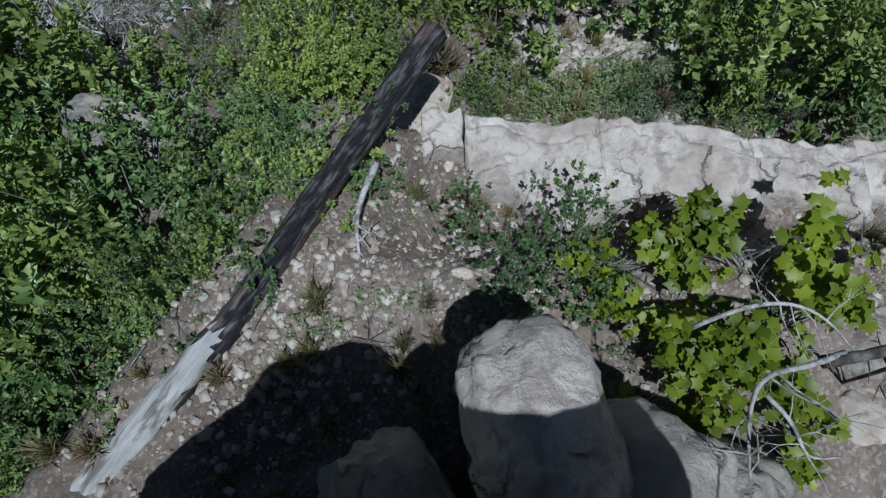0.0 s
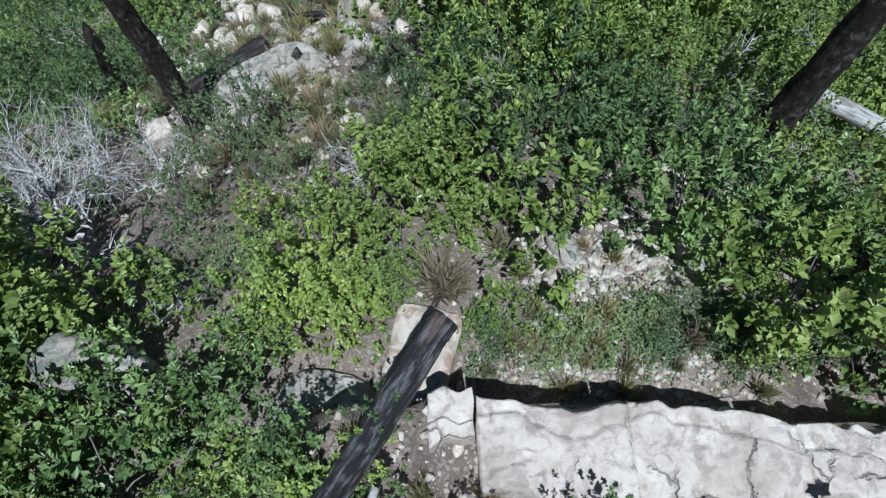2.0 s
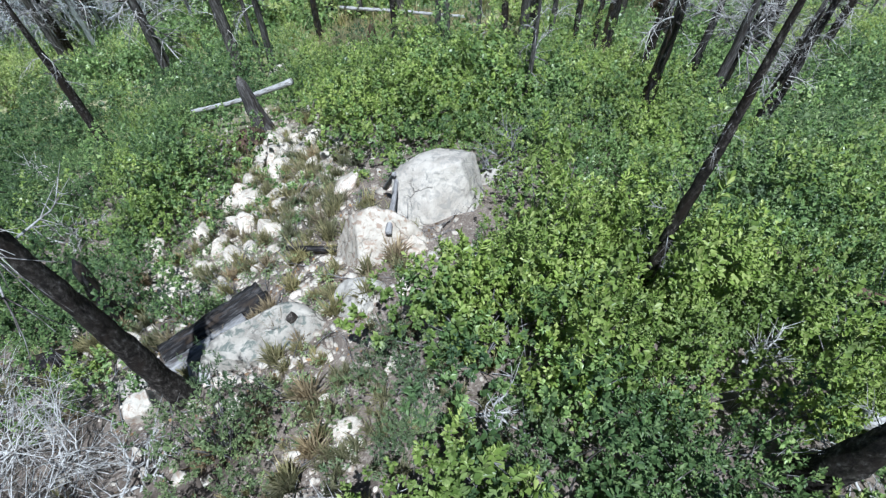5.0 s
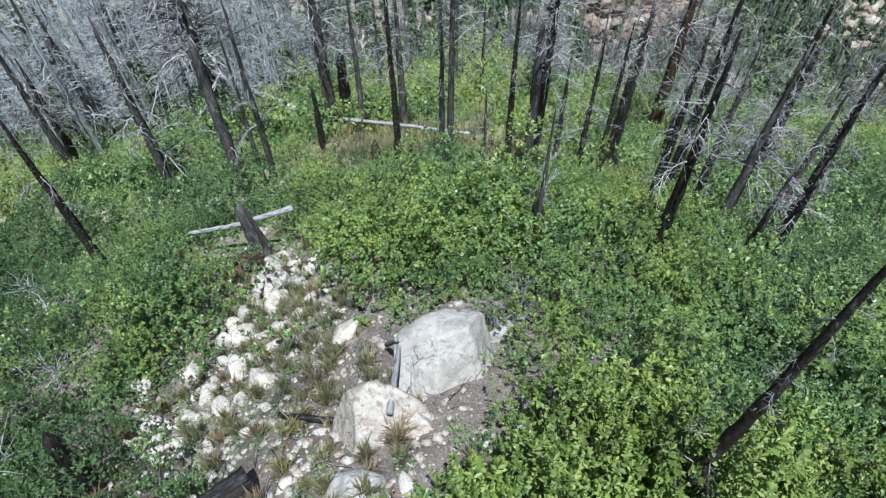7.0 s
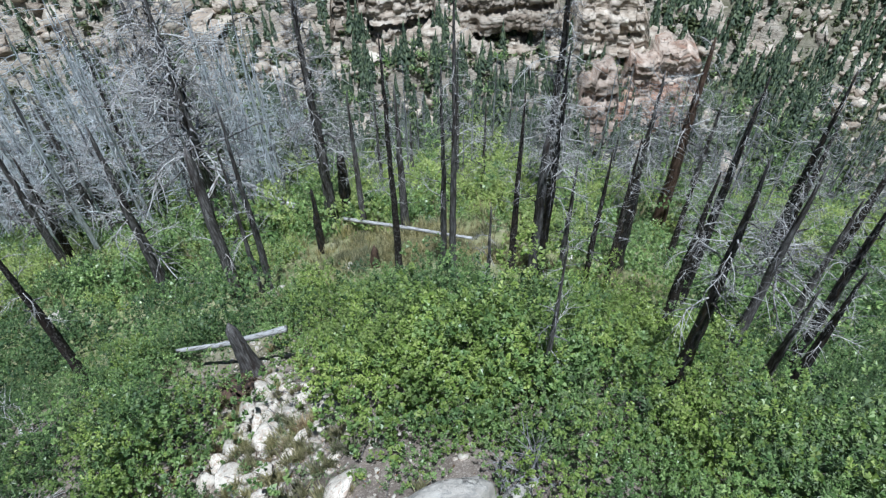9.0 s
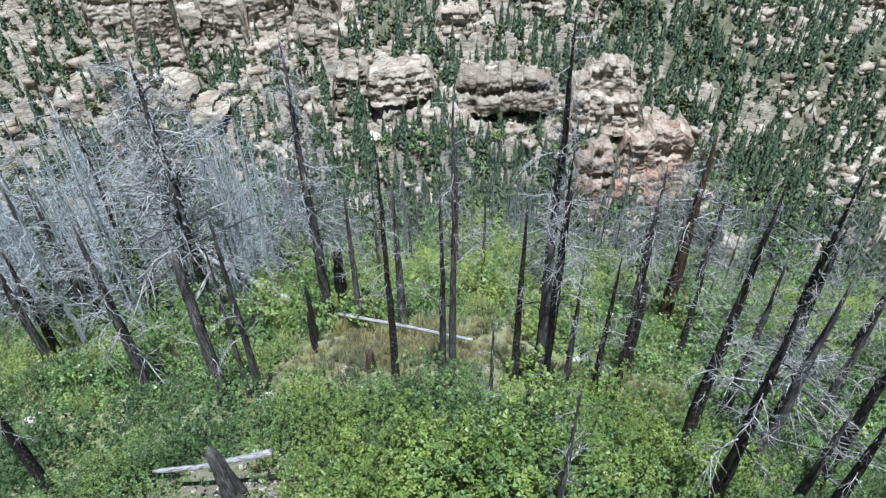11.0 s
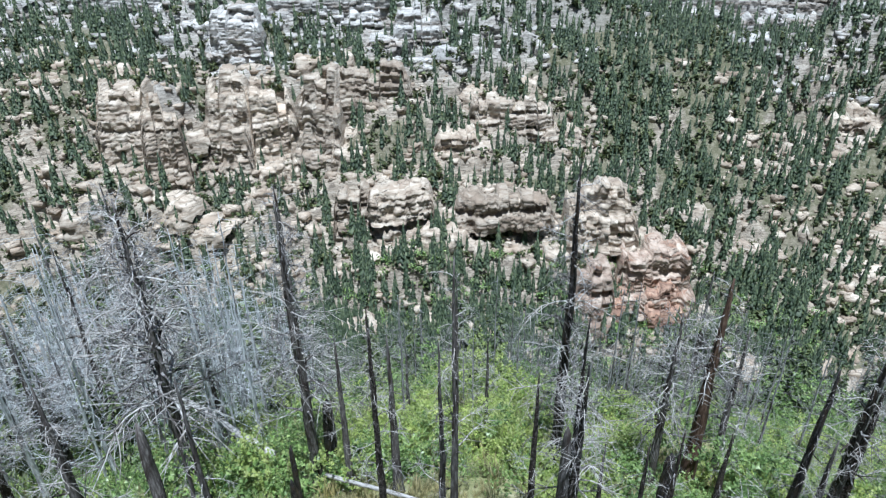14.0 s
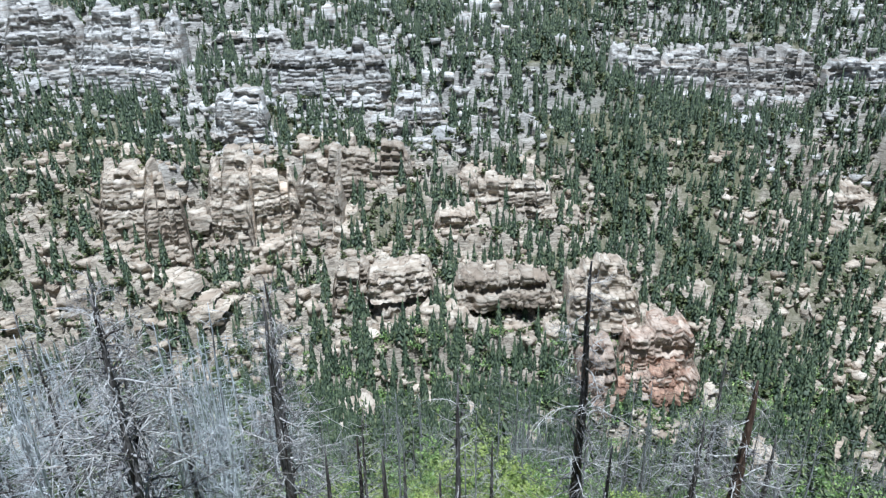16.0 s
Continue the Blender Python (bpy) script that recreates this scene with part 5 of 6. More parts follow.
def foliage(rng, size, tips, leaves, length, width, lobes=False, tilt=0.45, fill=0.5):
    """Rosettes of leaves on the shoots of a shrub, over a lumpy uneven crown."""
    v, f = leaf_blade(1, width, lobes=lobes)
    lumps = rng.normal(size=(5, 3)) * (0.45, 0.45, 0.25)
    c = lumps[rng.integers(5, size=tips)]
    d = rng.normal(size=(tips, 3))
    d /= np.linalg.norm(d, axis=1)[:, None]
    d[:, 2] = np.abs(d[:, 2])
    rad = rng.uniform(fill, 1, tips) * rng.uniform(0.75, 1.1, tips)
    at = (c + d * 0.62 * rad[:, None]) * np.asarray(size)
    at[:, 2] = np.maximum(at[:, 2], 0.0) + size[2] * 0.55
    way = d + (0, 0, 0.5)
    n = tips * leaves
    base = np.repeat(at, leaves, 0)
    axis = np.repeat(way / np.linalg.norm(way, axis=1)[:, None], leaves, 0)
    out = rng.normal(size=(n, 3))
    out -= axis * (out * axis).sum(1)[:, None]
    out /= np.linalg.norm(out, axis=1)[:, None]
    heads = out + axis * rng.uniform(0.1, 2 * tilt + 0.1, n)[:, None]
    rot = turned(rng, heads, 0.35)
    s = length * rng.uniform(0.65, 1.15, n)
    base = base + axis * (rng.uniform(-1, 0.6, n) * length * 0.9)[:, None]
    verts = np.einsum("nij,kj->nki", rot, v) * s[:, None, None] + base[:, None]
    faces = (f[None] + (np.arange(n) * len(v))[:, None, None]).reshape(-1, 3)
    return (verts.reshape(-1, 3), faces), at


def sprigs(rng, size, tips, leaves, length, width):
    """Upright shoots, each ringed with leaves that close towards its tip, over a lumpy crown."""
    v, f = leaf_blade(1, width)
    if leaves < 15:
        v, f = np.array(((0, 0, 0), (0.75, 0.5 * width, 0.1), (0.85, -0.5 * width, 0.1))) * 1.1, np.array(((0, 2, 1),))
    n = tips * 5
    lumps = rng.normal(size=(6, 3)) * (0.5, 0.5, 0.28)
    d = rng.normal(size=(n, 3))
    d /= np.linalg.norm(d, axis=1)[:, None]
    d[:, 2] = np.abs(d[:, 2])
    spots = (lumps[rng.integers(6, size=n)] + d * 0.6 * rng.uniform(0.55, 1.05, n)[:, None]) * np.asarray(size)
    spots[:, 2] = np.maximum(spots[:, 2], -0.25 * size[2]) + size[2] * 0.55
    keep, gap = [], 1.05 * size[0] / math.sqrt(tips) * 1.6
    for i in range(n):
        if len(keep) < tips and (n - i <= tips - len(keep) or all(((spots[i] - spots[j]) ** 2).sum() > gap * gap for j in keep)):
            keep.append(i)
    at, d = spots[keep], d[keep]
    tips = len(keep)
    axis = d * 0.55 + (0, 0, 0.8) + rng.normal(size=d.shape) * 0.16
    axis = np.repeat(axis / np.linalg.norm(axis, axis=1)[:, None], leaves, 0)
    n = tips * leaves
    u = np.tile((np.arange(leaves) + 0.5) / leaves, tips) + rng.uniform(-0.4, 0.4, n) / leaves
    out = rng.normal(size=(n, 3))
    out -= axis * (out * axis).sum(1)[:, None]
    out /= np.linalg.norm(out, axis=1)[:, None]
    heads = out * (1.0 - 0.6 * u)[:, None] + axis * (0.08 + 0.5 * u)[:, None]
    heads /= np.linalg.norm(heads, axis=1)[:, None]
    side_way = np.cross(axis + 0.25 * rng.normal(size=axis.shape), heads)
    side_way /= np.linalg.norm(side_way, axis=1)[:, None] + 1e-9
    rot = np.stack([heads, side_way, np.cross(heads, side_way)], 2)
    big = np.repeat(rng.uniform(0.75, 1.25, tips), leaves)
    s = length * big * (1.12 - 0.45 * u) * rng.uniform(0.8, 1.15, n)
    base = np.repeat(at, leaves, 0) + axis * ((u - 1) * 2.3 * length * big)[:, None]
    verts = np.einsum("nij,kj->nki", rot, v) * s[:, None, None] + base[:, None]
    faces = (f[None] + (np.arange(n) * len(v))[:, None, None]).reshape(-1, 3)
    # 1 - u is the painted shade, strongest at the foot of each shoot
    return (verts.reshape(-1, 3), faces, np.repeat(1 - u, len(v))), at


def stems(rng, ends, size, count=9, r=0.01):
    pieces = []
    for k in range(count):
        e = ends[rng.integers(len(ends))] * 0.85
        a = np.array((rng.normal() * 0.08, rng.normal() * 0.08, -0.1))
        t = np.linspace(0, 1, 5)[:, None]
        mid = (a + e) / 2 + rng.normal(size=3) * 0.08 * size[0] + (0, 0, 0.1 * size[2])
        path = (1 - t) ** 2 * a + 2 * t * (1 - t) * mid + t * t * e
        pieces.append(tube(path, np.linspace(r, r * 0.35, 5), 4, cap=False))
    return join(pieces)


def shrub_kind(seed, size, tips, leaves, length, width, material, lobes=False, tilt=0.45, fill=0.5):
    rng = np.random.default_rng(seed)
    if leaves > 7:
        cloud, at = sprigs(rng, size, tips, leaves, length, width)
    else:
        cloud, at = foliage(rng, size, tips, leaves, length, width, lobes, tilt, fill)
    st = stems(rng, at, size)
    return cloud, st, material


SMALL = (0.62, 0.62, 0.75)
KINDS = [
    [shrub_kind(500 + k, SMALL, 78, 17, 0.066, 0.54, LEAF_BRIGHT) for k in range(3)],
    [shrub_kind(510 + k, SMALL, 90, 17, 0.055, 0.5, LEAF_DARK) for k in range(3)],
    [shrub_kind(505 + k, SMALL, 78, 17, 0.068, 0.56, LEAF_LUSH) for k in range(2)],
    [shrub_kind(520 + k, SMALL, 120, 20, 0.042, 0.36, LEAF_GREY) for k in range(2)],
]
LABELS = ("bright green leafy shrub in the undergrowth", "dark green small-leaved shrub in the undergrowth", "yellow green leafy shrub in the undergrowth", "grey green fine-leaved shrub in the undergrowth")
PARTS = [[(mesh_of("foliage", *c[:2], m, inner_shade=c[2] * 0.42), mesh_of("stem", *s, GREYWOOD)) for c, s, m in row] for row in KINDS]


def in_patch(x, y, cx, cy, a, b):
    return math.hypot((x - cx) / a, (y - cy) / b) + 0.5 * (float(lattice(x, y, 0.9, 36)) - 0.5) < 1


def kind_at(x, y, rng):
    a = float(lattice(x, y, 2.4, 30)) + 0.2 * rng.normal()
    if in_patch(x, y, -0.15, 3.75, 1.2, 1.0):
        return 2
    if in_patch(x, y, -0.8, 5.2, 1.6, 2.0) or in_patch(x, y, -1.8, 4.6, 1.0, 1.2):
        return 3
    if in_patch(x, y, 3.0, 7.2, 2.1, 2.8):
        return 2 if a > 0.5 else (0 if a > 0.15 else 1)
    if x < -4.5 and y > 8:
        return 2 if a > 0.85 else (0 if a > 0.6 else 1)
    if y > 14:
        if abs(x) < 7:
            return 2 if a > 0.6 else (0 if a > 0.22 else 1)
        return 0 if a > 0.5 else 1
    if y > 8.5:
        return 2 if a > 0.62 else (0 if a > 0.2 else 3)
    return 2 if a > 0.6 else (0 if a > 0.3 else (1 if a > 0.12 else 3))


def grow(x0, x1, y0, y1, pitch, rng, keep):
    out = []
    for y in np.arange(y0, y1, pitch):
        for x in np.arange(x0, x1, pitch):
            px, py = x + rng.uniform(-0.5, 0.5) * pitch, y + rng.uniform(-0.5, 0.5) * pitch
            if rng.random() < keep(px, py):
                out.append((px, py))
    return out


def on_rock(x, y, more=0.0):
    return any(abs(x - a) < r + more and abs(y - b) < r + more and math.hypot(x - a, y - b) < r + more for a, b, r in ROCKS)


def clear_near(x, y):
    """How thickly shrubs stand close to the walk."""
    if -1.84 + 0.73 * (y + 0.31) < x + 0.12 * float(lattice(x, y, 0.4, 35)) and x < 3.9 and y < 2.15:
        return 0
    if on_rock(x, y) or (y < 0.8 and x > -1.88 + 0.73 * (y + 0.31)):
        return 0
    gap = float(lattice(x, y, 1.3, 33))
    thin = 0.85 if in_patch(x, y, -0.8, 5.2, 1.6, 2.0) else 1.0
    return thin * max(0, 1 - 2.4 * bare(x, y)) * (1 if gap > 0.12 or x < -1 else 0.3)


rng = np.random.default_rng(21)
near = grow(-6.5, 7.5, -1.3, 8.5, 0.54, rng, clear_near)
near.sort(key=lambda p: math.hypot(p[0] - 0.5, p[1] - 3.5))
for x, y in near[:300]:
    k = kind_at(x, y, rng)
    foli, stem = PARTS[k][rng.integers(len(PARTS[k]))]
    s = rng.uniform(0.6, 1.15) * (0.5 + 1.1 * float(lattice(x, y, 1.2, 37))) * (1.1 if x < -1.2 else 1.0)
    s *= 0.78 if k == 3 else (1.08 if in_patch(x, y, 3.0, 7.2, 2.1, 2.8) else 1.0)
    s = min(s, 0.55) if in_patch(x, y, -0.2, 8.6, 1.5, 1.4) else s
    if y < 2.6 and x > -2.75 + 0.73 * (y + 0.31):
        s = min(s, 0.5)
    ob = tagged(new("shrub"), LABELS[k], "shrub", "undergrowth shrubs")
    ob.matrix_basis = pose(x, y, gz(x, y) - 0.12, 0, 0, rng.uniform(0, 360)) @ Matrix.Diagonal((s, s, s * rng.uniform(1.0, 1.8), 1))
    part("foliage", foli, ob)
    part("woody_base", stem, ob)


def thicket(name, label, places, kinds, rng, lift=-0.12, low=0.5, high=1.4, leaf_shade=0.6):
    """Shrubs past counting, in one mesh for each foliage."""
    rows = [[] for _ in kinds]
    for x, y in places:
        rows[kind_at(x, y, rng)].append((x, y, lift, rng.uniform(0, 6.3), rng.uniform(low, high) * (0.5 + 1.0 * float(lattice(x, y, 2.2, 38)))))
    for row, spots in zip(kinds, rows):
        if spots:
            tagged(new(name, mesh_of(name, *scattered([c[:2] for c, s, m in row], spots), row[0][2], inner_shade=np.concatenate([row[k % len(row)][0][2] for k in range(len(spots))]) * leaf_shade)), label, "undergrowth", kind="stuff")


thicket("undergrowth", "dense leafy shrubs on the slope", near[300:], KINDS, rng)
MIDDLE = [
    [shrub_kind(530 + k, (0.95, 0.95, 1.0), 122, 14, 0.066, 0.62, LEAF_BRIGHT) for k in range(2)],
    [shrub_kind(540 + k, (0.95, 0.95, 1.0), 122, 14, 0.064, 0.6, LEAF_DARK) for k in range(2)],
    [shrub_kind(535 + k, (0.95, 0.95, 1.0), 122, 14, 0.066, 0.62, LEAF_LUSH) for k in range(2)],
    [shrub_kind(550 + k, (0.95, 0.95, 1.0), 100, 14, 0.08, 0.48, LEAF_GREY) for k in range(2)],
]


def clear_middle(x, y):
    if 8.5 > y and -6.5 < x < 7.5:
        return 0
    if on_rock(x, y, 0.35 if x < 0 else 0.1):
        return 0
    meadow = 1 if math.hypot((x + 1.3) / 4.4, (y - 25.4) / 3.4) < 1 or math.hypot((x - 4.5) / 4.5, (y - 22.6 + 0.25 * (x - 4.5)) / 1.0) < 1 else 0
    return max(0, 1 - 2.6 * bare(x, y)) * (1 - meadow) * (1 if float(lattice(x, y, 2.2, 34)) > 0.2 else 0.75)


middle = grow(-19, 20, 4, 20, 0.72, rng, lambda x, y: clear_middle(x, y) if abs(x) < 4 + 0.75 * y else 0)
thicket("undergrowth", "dense leafy shrubs on the slope", middle, MIDDLE, rng)
DISTANT = [
    [shrub_kind(560 + k, (1.5, 1.5, 1.6), 96, 10, 0.15, 0.7, LEAF_SPRING) for k in range(2)],
    [shrub_kind(570 + k, (1.5, 1.5, 1.6), 96, 10, 0.15, 0.7, LEAF_BRIGHT) for k in range(2)],
    [shrub_kind(575 + k, (1.5, 1.5, 1.6), 96, 10, 0.15, 0.7, LEAF_SPRING) for k in range(2)],
    [shrub_kind(580 + k, (1.5, 1.5, 1.6), 96, 10, 0.145, 0.7, LEAF_DARK) for k in range(2)],
]
beyond = grow(-42, 42, 20, 31, 1.05, rng, lambda x, y: clear_middle(x, y) * (0.45 + 0.55 * (float(lattice(x, y, 3.0, 41)) > 0.4)) if abs(x) < 4 + 0.75 * y else 0) + grow(-42, 42, 31, 44, 1.3, rng, lambda x, y: clear_middle(x, y) if abs(x) < 4 + 0.75 * y else 0) + grow(-42, 42, 44, 72, 1.9, rng, lambda x, y: clear_middle(x, y) * float(lattice(x, y, 4.5, 39) > 0.42) if abs(x) < 4 + 0.75 * y else 0)
UPPER = [DISTANT[1], DISTANT[3], DISTANT[0], DISTANT[1]]
thicket("undergrowth", "green brush covering the slope", [p for p in beyond if p[1] < 27 + 2 * math.sin(p[0])], UPPER, rng, -0.3, 0.35, 0.95, 0.3)
for low_y, high_y, small, large in ((0, 44, 0.4, 1.05), (44, 99, 0.6, 1.6)):
    thicket("undergrowth", "bright green brush covering the lower slope", [p for p in beyond if p[1] >= 27 + 2 * math.sin(p[0]) and low_y <= p[1] < high_y], DISTANT if low_y == 0 else UPPER, rng, -0.3, small, large, 0.25)

# the lobed-leaved shrubs on the terrace
MAPLE = shrub_kind(590, (0.5, 0.5, 0.34), 60, 4, 0.105, 1.0, LEAF_MAPLE, True, 0.25, 0.2)
MAPLE_PARTS = mesh_of("foliage", *MAPLE[0], LEAF_MAPLE), mesh_of("stem", *MAPLE[1], GREYWOOD)
for x, y, s, turn in ((1.0, 0.78, 0.62, 0), (1.35, 0.5, 0.85, 70), (1.8, 0.72, 0.9, 140), (1.2, 0.12, 0.75, 200), (1.8, 0.35, 0.85, 20), (1.6, -0.05, 0.7, 300)):
    ob = tagged(new("lobed_leaved_shrub"), "low shrub with broad yellow green lobed leaves", "shrub", "lobed-leaved shrubs")
    ob.matrix_basis = pose(x, y, gz(x, y), 0, 0, turn) @ Matrix.Diagonal((s, s, s, 1))
    part("foliage", MAPLE_PARTS[0], ob)
    part("woody_base", MAPLE_PARTS[1], ob)
for x, y, s in ((-0.72, 2.75, 0.6), (-1.0, 2.62, 0.55), (-0.42, 3.0, 0.55), (-1.25, 2.95, 0.7), (0.4, 2.8, 0.4), (-0.75, 3.2, 0.7), (-0.3, 3.4, 0.6), (2.35, 2.9, 0.6), (2.6, 3.4, 0.7)):
    ob = tagged(new("shrub"), LABELS[2], "shrub", "undergrowth shrubs")
    ob.matrix_basis = pose(x, y, gz(x, y) - 0.08, 0, 0, 130 * x) @ Matrix.Diagonal((s, s, s * 1.25, 1))
    part("foliage", PARTS[2][int(y * 10) % 2][0], ob)
    part("woody_base", PARTS[2][int(y * 10) % 2][1], ob)
rng = np.random.default_rng(26)
for k in range(24):
    q = (k + rng.random()) / 24
    x, y = -2.6 + 1.97 * q + rng.normal() * 0.08, -0.68 + 2.35 * q + rng.normal() * 0.08
    kind = (0, 0, 2, 1)[k % 4]
    foli, stem = PARTS[kind][k % 2]
    ob = tagged(new("shrub"), LABELS[kind], "shrub", "undergrowth shrubs")
    ob.matrix_basis = pose(x, y, min(gz(x, y) - 0.05, 1.5), 0, 0, 65 * k) @ Matrix.Diagonal((0.58, 0.58, 0.6, 1))
    part("foliage", foli, ob)
    part("woody_base", stem, ob)
for k in range(9):
    x, y, s = 0.35 + 0.38 * k + 0.15 * math.sin(7 * k), 2.55 + 0.14 * math.sin(5 * k), 0.32 + 0.14 * math.sin(3 * k) ** 2
    foli, stem = PARTS[(1, 3, 0)[k % 3]][k % 2]
    ob = tagged(new("shrub"), LABELS[(1, 3, 0)[k % 3]], "shrub", "undergrowth shrubs")
    ob.matrix_basis = pose(x, y, gz(x, y) - 0.05, 0, 0, 50 * k) @ Matrix.Diagonal((s, s, s, 1))
    part("foliage", foli, ob)
    part("woody_base", stem, ob)
for x, y, s in ((0.45, 0.95, 0.62), (0.7, 0.75, 0.55), (0.35, 0.72, 0.5), (0.85, 1.0, 0.45)):
    ob = tagged(new("shrub"), "dark green small-leaved shrub on the terrace", "shrub", "undergrowth shrubs")
    ob.matrix_basis = pose(x, y, gz(x, y) - 0.05, 0, 0, 90 * x) @ Matrix.Diagonal((s, s, s, 1))
    part("foliage", PARTS[1][1][0], ob)
    part("woody_base", PARTS[1][1][1], ob)


# ---- grass ----
def tuft(rng, n, length, spread_out):
    pieces = []
    for k in range(n):
        a, out = rng.uniform(0, 6.3), rng.uniform(0.1, 1) * spread_out
        l = length * rng.uniform(0.6, 1.1)
        c, s = math.cos(a), math.sin(a)
        w = 0.004 + 0.004 * rng.random()
        p = [np.array((c * out * l * t ** 1.5, s * out * l * t ** 1.5, l * (t - 0.35 * out * t * t))) for t in (0, 0.5, 1)]
        side_way = np.array((-s, c, 0)) * w
        v = np.array((p[0] - side_way, p[0] + side_way, p[1] - side_way, p[1] + side_way, p[2]))
        pieces.append((v + (0.03 * rng.normal(), 0.03 * rng.normal(), 0), np.array(((0, 1, 3), (0, 3, 2), (2, 3, 4)))))
    return join(pieces)


TUFTS = [mesh_of("grass_tuft", *tuft(np.random.default_rng(600 + k), 150, 0.3, 0.55), STRAW if k == 2 else GRASS) for k in range(3)]


def grass(x, y, s, k=0):
    ob = new("grass_tuft", TUFTS[k])
    ob.matrix_basis = pose(x, y, gz(x, y) - 0.02, 0, 0, 77 * x) @ Matrix.Diagonal((s, s, s, 1))
    tagged(ob, "tuft of dry straw-coloured grass" if k == 2 else "tuft of thin grey green grass", "grass", "grass tufts")


grass(0.0, 3.0, 1.9, 2)
grass(0.12, 3.0, 1.1, 2)
rng = np.random.default_rng(61)
for k in range(260):
    cx, cy, a, b = BARE[rng.integers(len(BARE))]
    x, y = cx + a * rng.normal() * 0.8, cy + b * rng.normal() * 0.8
    if y > -0.5 and not (abs(x - 0.1) < 0.9 and abs(y - 10.3) < 1):
        grass(x, y, rng.uniform(0.35, 0.8) if y < 5 else rng.uniform(0.8, 1.7), (0, 0, 1, 2)[rng.integers(4)])
for k in range(26):
    grass(rng.uniform(0.3, 3.8), rng.uniform(2.36, 2.7), rng.uniform(0.5, 1.0), (0, 1, 1, 2)[rng.integers(4)])
for x, y, s in ((-0.55, 1.75, 0.6), (0.3, 1.55, 0.5), (-0.1, 0.6, 0.5), (0.45, 1.3, 0.4), (-2.9, 2.35, 1.3), (-1.0, 1.75, 0.9)):
    grass(x, y, s, 1)
rng = np.random.default_rng(66)
spots = [(-0.8 + 0.8 * rng.normal(), 5.3 + 1.1 * rng.normal(), -0.02, rng.uniform(0, 6.3), rng.uniform(0.5, 1.1)) for k in range(130)]
for k in range(110):
    q = rng.random()
    spots.append((-4.2 + 2.8 * q + 0.7 * rng.normal(), 15.5 - 6.5 * q + 0.8 * rng.normal(), -0.02, rng.uniform(0, 6.3), rng.uniform(0.9, 1.8)))
TUFT_SHAPES = [tuft(np.random.default_rng(606 + k), 70, 0.3, 0.6) for k in range(3)]
tagged(new("bunch_grass", mesh_of("bunch_grass", *scattered(TUFT_SHAPES, spots), GRASS)), "thin dry bunch grass on the stony spur", "grass", kind="stuff")
rng = np.random.default_rng(62)
spots = [(x, y, 0, rng.uniform(0, 6.3), rng.uniform(0.8, 1.6)) for x, y in zip(-1.4 + 3.6 * rng.normal(size=900) * 0.6, 25.3 + 2.8 * rng.normal(size=900) * 0.6)]
spots += [(x, 22.6 - 0.25 * (x - 4.5) + 0.6 * rng.normal(), 0, rng.uniform(0, 6.3), rng.uniform(0.8, 1.6)) for x in rng.uniform(0.5, 9, 350)]
tagged(new("meadow_grass", mesh_of("meadow_grass", *scattered([tuft(np.random.default_rng(63), 22, 0.35, 0.8)], spots), GRASS)), "thin dry grass in the clearing", "grass", kind="stuff")

rng = np.random.default_rng(64)
spots = [(x, y, 0.1, rng.uniform(0, 6.3), rng.uniform(1.6, 3.4)) for x, y in zip(rng.uniform(-26, 30, 1500), rng.uniform(26, 64, 1500)) if abs(x) < 4 + 0.7 * y]
tagged(new("brow_grass", mesh_of("brow_grass", *scattered([tuft(np.random.default_rng(65), 20, 0.35, 0.7)], spots), GRASS)), "tall pale grass among brush on the lower slope", "grass", kind="stuff")
needles(21.1, 50.9, -26.5, (2.9, 2.6, 3.4), 120, "sparse grey green pine crown on a grey trunk", 871)


def leafy_tree(x, y, s, label, seed, material=LEAF_LUSH):
    """A small broadleaved tree: trunk and an uneven crown."""
    rng = np.random.default_rng(seed)
    cloud, at = foliage(rng, (1.6, 1.6, 1.5), 150, 6, 0.3, 0.6)
    ob = tagged(new("broadleaf_tree"), label, "tree")
    ob.matrix_basis = pose(x, y, gz(x, y) - 0.2, 0, 0, 40 * seed) @ Matrix.Diagonal((s, s, s, 1))
    part("crown", mesh_of("crown", *cloud, material), ob)
    part("trunk", mesh_of("trunk", *stems(rng, at, (1.6, 1.6, 1.5), 8, 0.07), BARK), ob)


leafy_tree(42.5, 72, 2.6, "bright green rounded broadleaved tree below the brow", 881)
leafy_tree(20.5, 78, 2.2, "bright green rounded broadleaved tree below the brow", 882)
leafy_tree(50.0, 62, 2.2, "bright green rounded broadleaved tree below the brow", 883)

